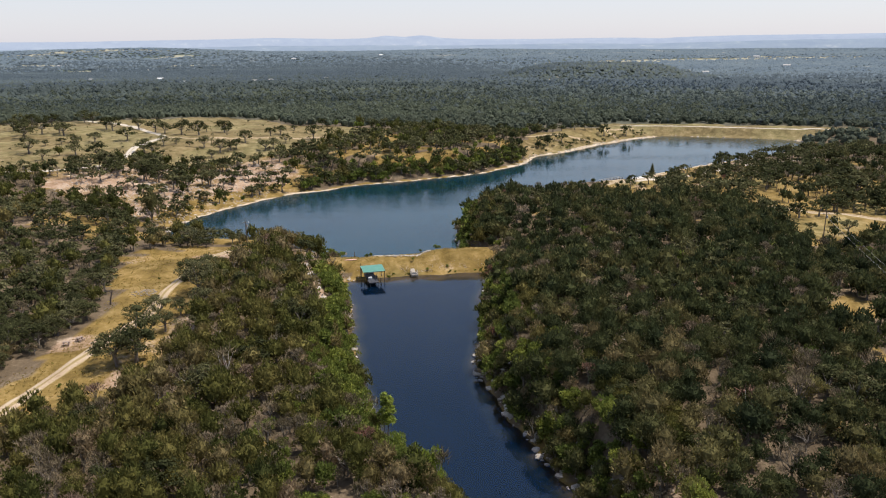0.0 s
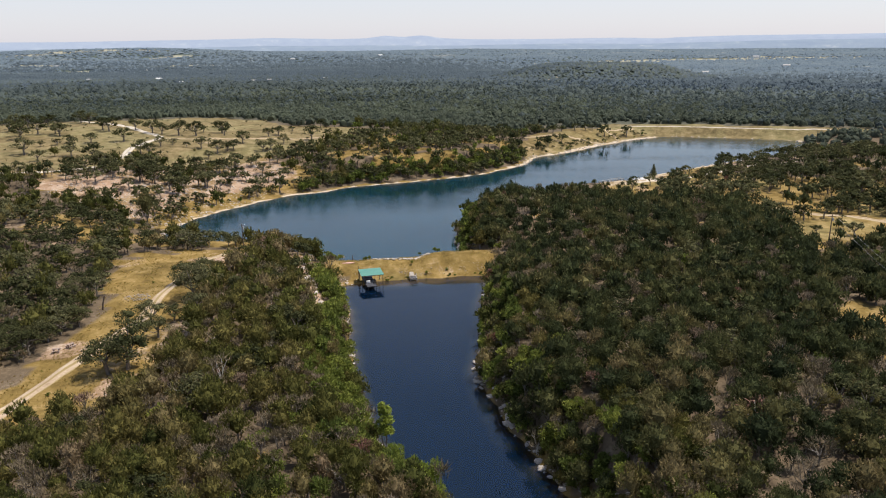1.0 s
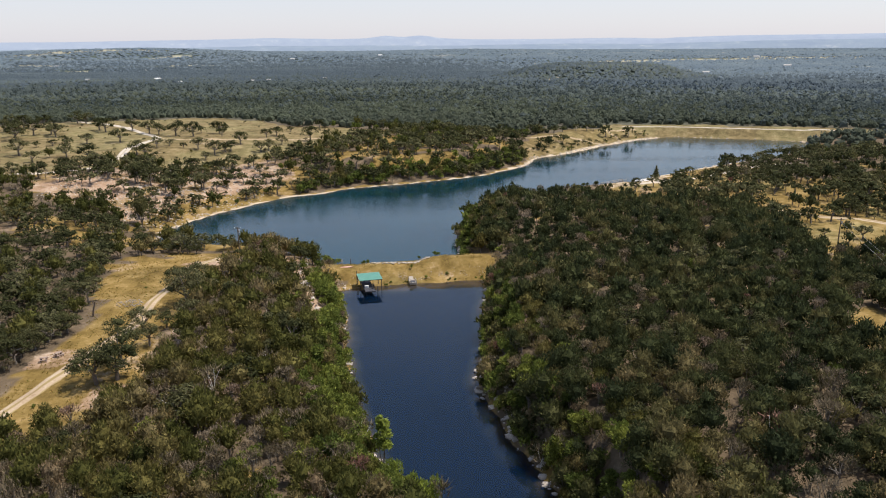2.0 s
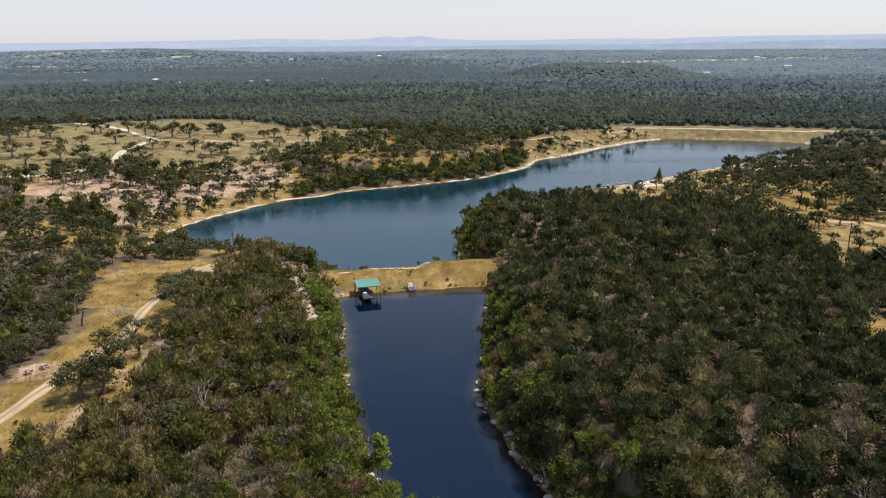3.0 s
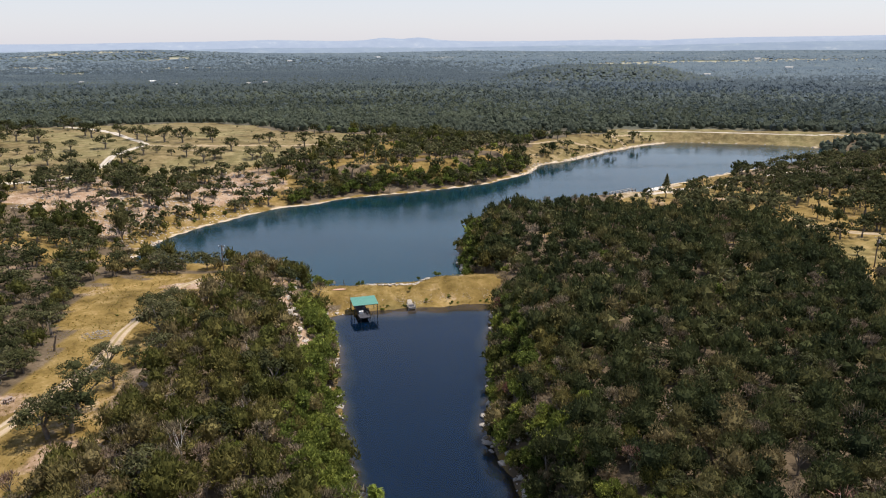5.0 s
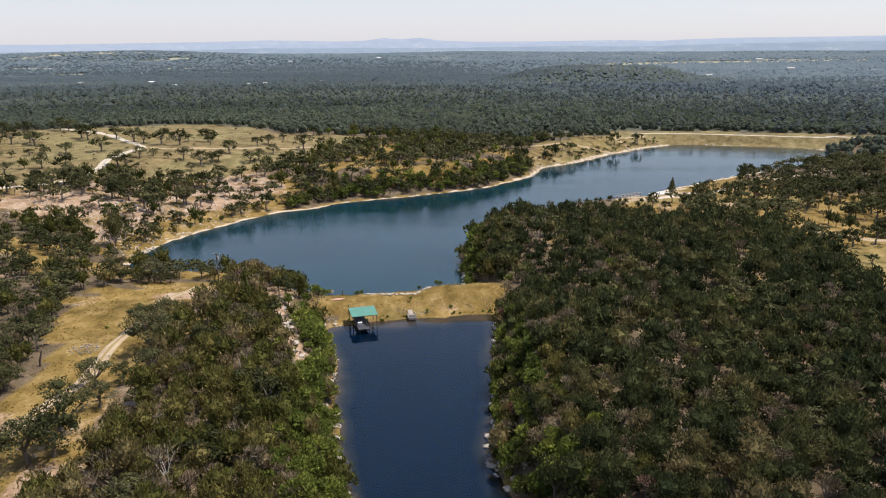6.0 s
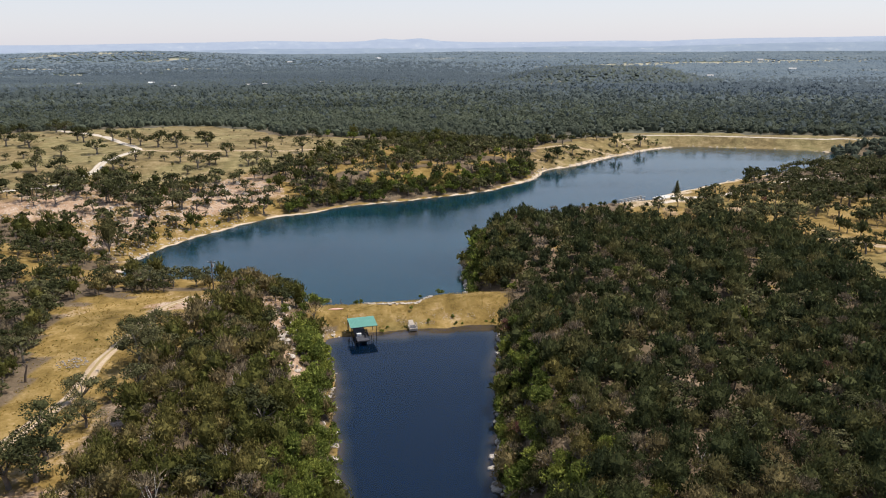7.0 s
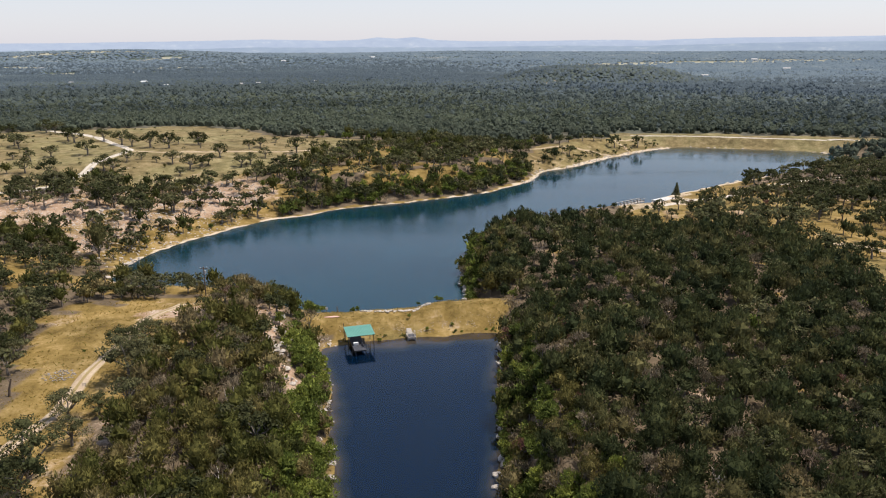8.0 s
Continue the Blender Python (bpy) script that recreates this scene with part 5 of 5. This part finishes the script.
for i in range(110):
    a, rr = rng.uniform(0, 6.28), 2.3 * math.sqrt(rng.random())
    st = new("stone", GREY_ROCKS[i % 8])
    st.parent = pile
    s = rng.uniform(0.08, 0.19)
    st.matrix_basis = pose(1.35 * rr * math.cos(a), rr * math.sin(a), 0.05 + 0.25 * (1 - rr / 2.3) * rng.random(), 0, 0, rng.uniform(0, 360)) @ Matrix.Diagonal((s * 1.2, s, s * 0.7, 1))

for x, y, a in ((-72.0, 126.7, 20), (-70.3, 128.6, 65)):
    tb = thing("picnic_table", pose(x, y, ground_z(x, y) + 0.03, 0, 0, a) @ Matrix.Diagonal((0.75, 0.75, 0.95, 1)), "concrete picnic table with two benches on bare earth", "table", "picnic tables")
    part("tabletop", box(bmesh.new(), (1.7, 0.8, 0.09), (0, 0, 0.72), 0.02), TABLE_STONE, tb)
    for sx in (-0.6, 0.6):
        part("pedestal", box(bmesh.new(), (0.2, 0.6, 0.7), (sx, 0, 0.34), 0.02), TABLE_STONE, tb)
    for sy in (-0.8, 0.8):
        bn = part("bench_seat", box(bmesh.new(), (1.9, 0.32, 0.08), (0, sy, 0.43), 0.02), TABLE_STONE, tb)
        for sx in (-0.6, 0.6):
            lg = part("bench_leg", box(bmesh.new(), (0.16, 0.26, 0.4), (sx, sy, 0.2), 0.01), TABLE_STONE, bn)


def pole(x, y, tall, label):
    p = thing("utility_pole", pose(x, y, ground_z(x, y)), label, "utility pole", "utility poles")
    part("shaft", rod(bmesh.new(), (0, 0, -0.8), (0, 0, tall), 0.17, 0.11, 10), POLE_WOOD, p)
    part("crossarm", box(bmesh.new(), (1.8, 0.1, 0.12), (0, 0.12, tall - 0.5), 0.01), POLE_WOOD, p)
    for xx in (-0.8, 0.8):
        part("insulator", rod(bmesh.new(), (xx, 0.12, tall - 0.44), (xx, 0.12, tall - 0.2), 0.06, 0.04), PALE_PAINT, p)
    tr = rod(bmesh.new(), (0.32, 0, tall - 1.7), (0.32, 0, tall - 0.9), 0.2, 0.2, 12)
    part("transformer", tr, GREY_ROOF, p)
    return Vector((x, y, ground_z(x, y) + tall - 0.25))


pole(-59.6, 204.6, 7.2, "dark wooden utility pole among oaks by the lake")
e1 = pole(99.2, 193.2, 7.6, "dark wooden utility pole beside the woods")
e2 = pole(76.0, 100.0, 7.8, "dark wooden utility pole in the cleared strip")
for side in (-0.8, 0.8):
    cv = bpy.data.curves.new("overhead_wire", "CURVE")
    cv.dimensions, cv.bevel_depth = "3D", 0.016
    sp = cv.splines.new("POLY")
    sp.points.add(20)
    for i in range(21):
        u = i / 20
        q = e1.lerp(e2, u)
        sp.points[i].co = (q.x + side, q.y + 0.12, q.z - 3.0 * u * (1 - u), 1)
    cv.materials.append(GREY_ROOF)
    tagged(new("overhead_wire", cv), "thin pale overhead wire strung between two poles", "wire", "overhead wires")

# single trees that stand out
OAKS = [(-58.7, 118.5), (-57.3, 125.2), (-60.8, 142.3), (-60.0, 170.2), (-62.0, 165.7), (-56.0, 133.8), (-56.5, 143.5), (-56.9, 155.2), (-55.4, 157.7), (-77.7, 200.5), (-75.6, 201.4), (-73.2, 202.3), (-71.0, 202.6),
        (-64.5, 206.5), (-62.8, 207.7), (-57.5, 206.7), (-81.9, 165.9), (-85.3, 160.3), (-79.0, 131.0), (-80.5, 123.0), (-58.5, 173.5), (-56.0, 120.0), (-75.5, 139.0), (-77.0, 131.5), (-79.0, 146.5), (-82.5, 152.5), (-80.0, 119.0), (-84.5, 167.0), (-86.0, 176.0)]
protos = []
for i, (x, y) in enumerate(OAKS):
    if i < 6:
        ob = tree_thing("oak", plant("oak", 700 + i, 2000))
        ob.matrix_basis = pose(x, y, ground_z(x, y), 0, 0, 77 * i)
        protos.append(ob)
    else:
        ob = copy_thing(protos[i % 6], pose(x, y, ground_z(x, y), 0, 0, 77 * i))
    s = 0.62 if y > 199 else 1.45 if i in (0, 1, 21, 7, 8) else 1.1 if i in (2, 3, 4) else (0.8 + 0.05 * (i % 3) if i < 9 else 0.78 + 0.06 * (i % 4))
    ob.scale = (s, s, s * 1.05)


def big_tree(kind, name, seed, x, y, s, leaves, label, category, bark=None):
    (cv, cf), (tv, tf) = plant(kind, seed, leaves)
    root = thing(name, pose(x, y, ground_z(x, y)) @ Matrix.Diagonal((*s, 1)), label, category)
    for nm, V, F, m in (("crown", cv, cf, LEAF_WILLOW if name == "willow_tree" else KINDS[kind][0]), ("trunk", tv, tf, bark or BARK)):
        ob = new(nm, mesh_np(nm, V, F, [m]))
        ob.parent = root
    return root


big_tree("willow", "willow_tree", 3, -9.6, 102.2, (1.15, 1.15, 1.2), 1400, "tall bright green willow leaning by the inlet", "tree")
for i, (x, y, s) in enumerate(((-4.6, 92.5, 1.15), (-2.2, 90.6, 1.0), (-7.6, 95.5, 1.0), (-1.2, 88.4, 0.9))):
    big_tree("fresh", "willow_tree", 8 + i, x, y, (s, s, s * 1.35), 1100, "bright green willow shrub on the inlet shore", "tree")
big_tree("cedar", "cottonwood_tree", 5, -104.5, 246.5, (1.65, 1.65, 2.0), 1900, "tall leafy green tree standing alone near the lake", "tree")
big_tree("fresh", "cottonwood_tree", 11, 17.5, 98.5, (1.1, 1.1, 1.3), 900, "bright green young tree on the rocky bank", "tree")
for i, (x, y, s) in enumerate(((-13.5, 106.5, 1.0), (-19.5, 128, 0.8), (-1.5, 90.0, 1.15), (-23.0, 150.0, 0.8), (-24.6, 158, 0.9), (13.2, 102.0, 0.9), (-37, 112, 1.1), (-31, 121, 0.9), (-28, 134, 0.8), (-44, 128, 0.9), (-35, 141, 1.0), (40.7, 92, 1.0), (52, 110, 1.1), (57, 140, 0.8), (30, 118, 0.9), (-40, 104, 1.0))):
    big_tree("bare", "dead_tree", 40 + i, x, y, (s, s, s), 120, "dead bleached leafless tree with bare branches", "tree", PALE_BARK)

for i, (x, y, s) in enumerate(((-30.6, 196.4, 0.5), (-24.4, 198.8, 0.4), (-23.2, 198.9, 0.35), (-9.3, 199.6, 0.3), (-5.0, 201.0, 0.4), (-4.2, 200.6, 0.35), (-11.0, 193.5, 0.28), (-1.5, 193.0, 0.28), (-7.0, 191.0, 0.3))):
    big_tree("fresh", "crest_shrub", 60 + i, x, y, (s, s, s), 300, "small bright green bush on the embankment", "shrub")

snag = bmesh.new()
rod(snag, (0, 0, -0.3), (0.25, 0, 1.5), 0.22, 0.18)
rod(snag, (0.25, 0, 1.4), (0.75, 0.1, 3.1), 0.18, 0.11)
rod(snag, (0.55, 0.1, 2.5), (0.1, 0, 3.3), 0.1, 0.05)
plain_mesh("tree_snag", snag, [POLE_WOOD], pose(-74.0, 149.2, ground_z(-74, 149.2)), "dark broken dead tree trunk standing in grass", "tree snag")

# pine by the far shore
g = np.random.default_rng(77)
pine_lobes = [(0, 0, 1.2 + 0.75 * i, 1.75 - 0.24 * i, 0.55) for i in range(7)]
V, F = merge([sprays(g, pine_lobes, 900, 0.16, 2.2), core(g, pine_lobes, 0.75)])
pine = thing("pine_tree", pose(90.2, 337.2, ground_z(90.2, 337.2)), "dark green conical pine at the lake shore", "tree")
ob = new("crown", mesh_np("crown", V, F, [LEAF_OAK]))
ob.parent = pine
part("trunk", rod(bmesh.new(), (0, 0, -0.3), (0, 0, 6.0), 0.18, 0.04), BARK, pine)

# pier, shelter and ramp at the far bank
ang = math.degrees(math.atan2(9.0, 11.0))
pier = thing("lake_pier", pose(68.6, 323.9, 0, 0, 0, ang), "dark timber pier with pale railing over the lake", "pier")
part("deck", box(bmesh.new(), (15.0, 2.2, 0.14), (0, 0, 0.9), 0.01), GREY_WOOD, pier)
for i in range(8):
    for yy in (-1.0, 1.0):
        part("post", box(bmesh.new(), (0.15, 0.15, 3.4), (-7.2 + 2.05 * i, yy, 0.35), 0.01), POLE_WOOD, pier)
for yy in (-1.0, 1.0):
    part("top_rail", box(bmesh.new(), (15.0, 0.22, 0.1), (0, yy, 2.08), 0.01), GREY_WOOD, pier)
    part("mid_rail", box(bmesh.new(), (15.0, 0.06, 0.12), (0, yy, 1.5), 0.01), POLE_WOOD, pier)
pad = thing("boat_ramp", pose(84.0, 333.0, ground_z(84.0, 333.0), 0, 0, ang), "pale concrete landing slab at the end of the pier", "ramp")
for i in range(3):
    part("floor_slab", box(bmesh.new(), (3.3, 4.4, 0.35), (-3.4 + 3.4 * i, 0, 0.12), 0.03), CONCRETE, pad)
locker = thing("dock_box", pose(79.5, 328.8, ground_z(79.5, 328.8) + 0.05, 0, 0, ang), "white storage box on the concrete landing", "box")
part("body", box(bmesh.new(), (1.6, 0.9, 1.1), (0, 0, 0.45), 0.04), PALE_PAINT, locker)
part("lid", box(bmesh.new(), (1.7, 1.0, 0.12), (0, 0, 1.06), 0.04), PALE_PAINT, locker)


def house(x, y, w, l, turn, label, roof_mat=None, tall=3.0):
    """A far house: walls, gable roof, door and windows."""
    h = thing("house", pose(x, y, ground_z(x, y), 0, 0, turn), label, "house", "houses in the distance")
    part("wall", box(bmesh.new(), (w, l, tall + 1.0), (0, 0, tall / 2 - 0.5), 0.02), PALE_PAINT, h)
    rf = bmesh.new()
    pts = [(-w / 2 - 0.5, -l / 2 - 0.5, tall), (w / 2 + 0.5, -l / 2 - 0.5, tall), (w / 2 + 0.5, l / 2 + 0.5, tall), (-w / 2 - 0.5, l / 2 + 0.5, tall), (-w / 2 - 0.5, 0, tall + l * 0.24), (w / 2 + 0.5, 0, tall + l * 0.24)]
    vs = [rf.verts.new(p) for p in pts]
    for f in ((0, 1, 5, 4), (2, 3, 4, 5), (0, 4, 3), (1, 2, 5), (3, 2, 1, 0)):
        rf.faces.new([vs[q] for q in f])
    part("roof", rf, roof_mat or GREY_ROOF, h)
    part("door", box(bmesh.new(), (1.0, 0.08, 2.1), (0, -l / 2 - 0.03, 1.05), 0.01), POLE_WOOD, h)
    for xx in (-w * 0.3, w * 0.3):
        part("window", box(bmesh.new(), (1.2, 0.08, 1.2), (xx, -l / 2 - 0.03, 1.6), 0.01), DARK_METAL, h)
    return h


for i, (x, y, w) in enumerate(((-600, 1228, 14), (-494, 1250, 16), (-326, 1210, 12), (-305, 1232, 12), (-226, 1303, 10), (-420, 1150, 10), (708, 1650, 26), (488, 1505, 22), (193, 1640, 20), (499, 2300, 30), (774, 1995, 26), (-488, 2260, 24), (-1000, 1890, 20), (-250, 2480, 24))):
    house(x, y, w * 0.55, w * 0.34, 17 * i % 50 - 25, "small pale house with grey roof among distant trees", PALE_PAINT if i % 4 == 1 else GREY_ROOF, 2.8 + 0.04 * w)

# low plants on open ground
g = np.random.default_rng(5)
tuft_shapes = []
for i in range(5):
    q = sprays(np.random.default_rng(60 + i), [(0, 0, 0.05, 0.28, 0.2)], 9, 0.1, 2.2, 0.3, 0.9)
    tuft_shapes.append(q)
x, y = np.r_[g.uniform(-90, 12, 16000), g.uniform(-36, 14, 4500)], np.r_[g.uniform(84, 212, 16000), g.uniform(180, 206, 4500)]
d = shore(x, y)
ok = (d > 0.6) & (inside(CLEAR_WEST, x, y) | (line_distance(DAM, x, y) < 11)) & (line_distance(TRACK_LINE, x, y) > 1.2) & ((waves(x, y, 10, 91) > -0.25) | (line_distance(DAM, x, y) < 11))
x, y = x[ok], y[ok]
z = height(x, y)
DRY = leaf_material("dry_grass", [(0.0, (0.32, 0.23, 0.07)), (0.5, (0.42, 0.3, 0.1)), (1.0, (0.25, 0.23, 0.06))], 0.5, 0.3)
items = [(*tuft_shapes[i % 5], np.zeros(9, int), (x[i], y[i], z[i] - 0.03, g.uniform(0.3, 0.8) * (0.7 if y[i] > 180 and x[i] > -36 else 1.0), g.uniform(0, 6.28)), g.random()) for i in range(len(x))]
joined("grass_tufts", items, [DRY], "dry yellow grass tufts on the open ground", "grass")
x, y = np.r_[g.uniform(-90, 10, 1500), g.uniform(-30, 8, 900)], np.r_[g.uniform(88, 212, 1500), g.uniform(180, 194, 900)]
d = shore(x, y)
ok = ((d > 0.1) & (d < 1.6) & (line_distance(DAM, x, y) < 11.5) & (y < 193.5) & (waves(x, y, 6, 93) > 0.1)) | ((inside(CLEAR_WEST, x, y)) & (line_distance(TRACK_LINE, x, y) > 3) & (waves(x, y, 14, 92) > 0.3) & (g.random(2400) < 0.4))
x, y = x[ok], y[ok]
z = height(x, y)
small = [(V, F) for (V, F), _ in SHAPES["fresh", 3]]
items = [(*small[i % 4], np.zeros(len(small[i % 4][1]), int), (x[i], y[i], z[i] - 0.1, 0.05 + 0.17 * g.random() ** 2, g.uniform(0, 6.28)), g.random()) for i in range(len(x))]
joined("low_shrubs", items, [LEAF_BRIGHT], "low green weeds and shrubs in the grass", "shrub")

# loose pale stones on the embankment's flank and the bare slope
g = np.random.default_rng(15)
x, y = np.r_[g.uniform(-30, 8, 900), g.uniform(-150, -76, 3000)], np.r_[g.normal(191.0, 0.7, 900), g.uniform(236, 335, 3000)]
y = np.where(y < 200, y + 0.24 * (x + 10), y)
ok = (shore(x, y) > 1.0) & ((y < 200) | inside(SLOPE, x, y))
x, y = x[ok], y[ok]
z = height(x, y)
bits = []
for i in range(6):
    q = np.random.default_rng(500 + i)
    bits.append((ICO_V * (1 + q.uniform(-0.35, 0.25, (len(ICO_V), 1))) * np.array([1.3, 1.0, 0.6]), ICO_F))
items = [(*bits[i % 6], np.zeros(20, int), (x[i], y[i], z[i] + 0.02, g.uniform(0.03, 0.1) * (1 if y[i] < 200 else 4.0), g.uniform(0, 6.28)), 0.0) for i in range(len(x))]
joined("rubble", items, [LIMESTONE], "loose pale limestone rubble on dry slopes", "stones")

# pale stones along the waterlines
g = np.random.default_rng(16)
x, y = np.r_[g.uniform(30, 226, 9000), g.uniform(-32, 26, 14000)], np.r_[g.uniform(370, 497, 9000), g.uniform(78, 186, 14000)]
d = shore(x, y)
ok = (d > -0.2) & (d < np.where(y > 300, np.where(x > 126, 1.2, 3.0), 1.6)) & (g.random(23000) < np.where(y > 300, 0.9, np.where(x > 0, 0.4, 0.3)))
x, y, d = x[ok], y[ok], d[ok]
z = height(x, y)
items = [(*bits[i % 6], np.zeros(20, int), (x[i], y[i], z[i] + 0.03, g.uniform(0.2, 0.6) if y[i] > 300 else 0.15 + 0.65 * g.random() ** 2.5, g.uniform(0, 6.28)), 0.0) for i in range(len(x))]
joined("shore_stones", items, [LIMESTONE], "pale limestone rocks strewn along the waterline", "stones")
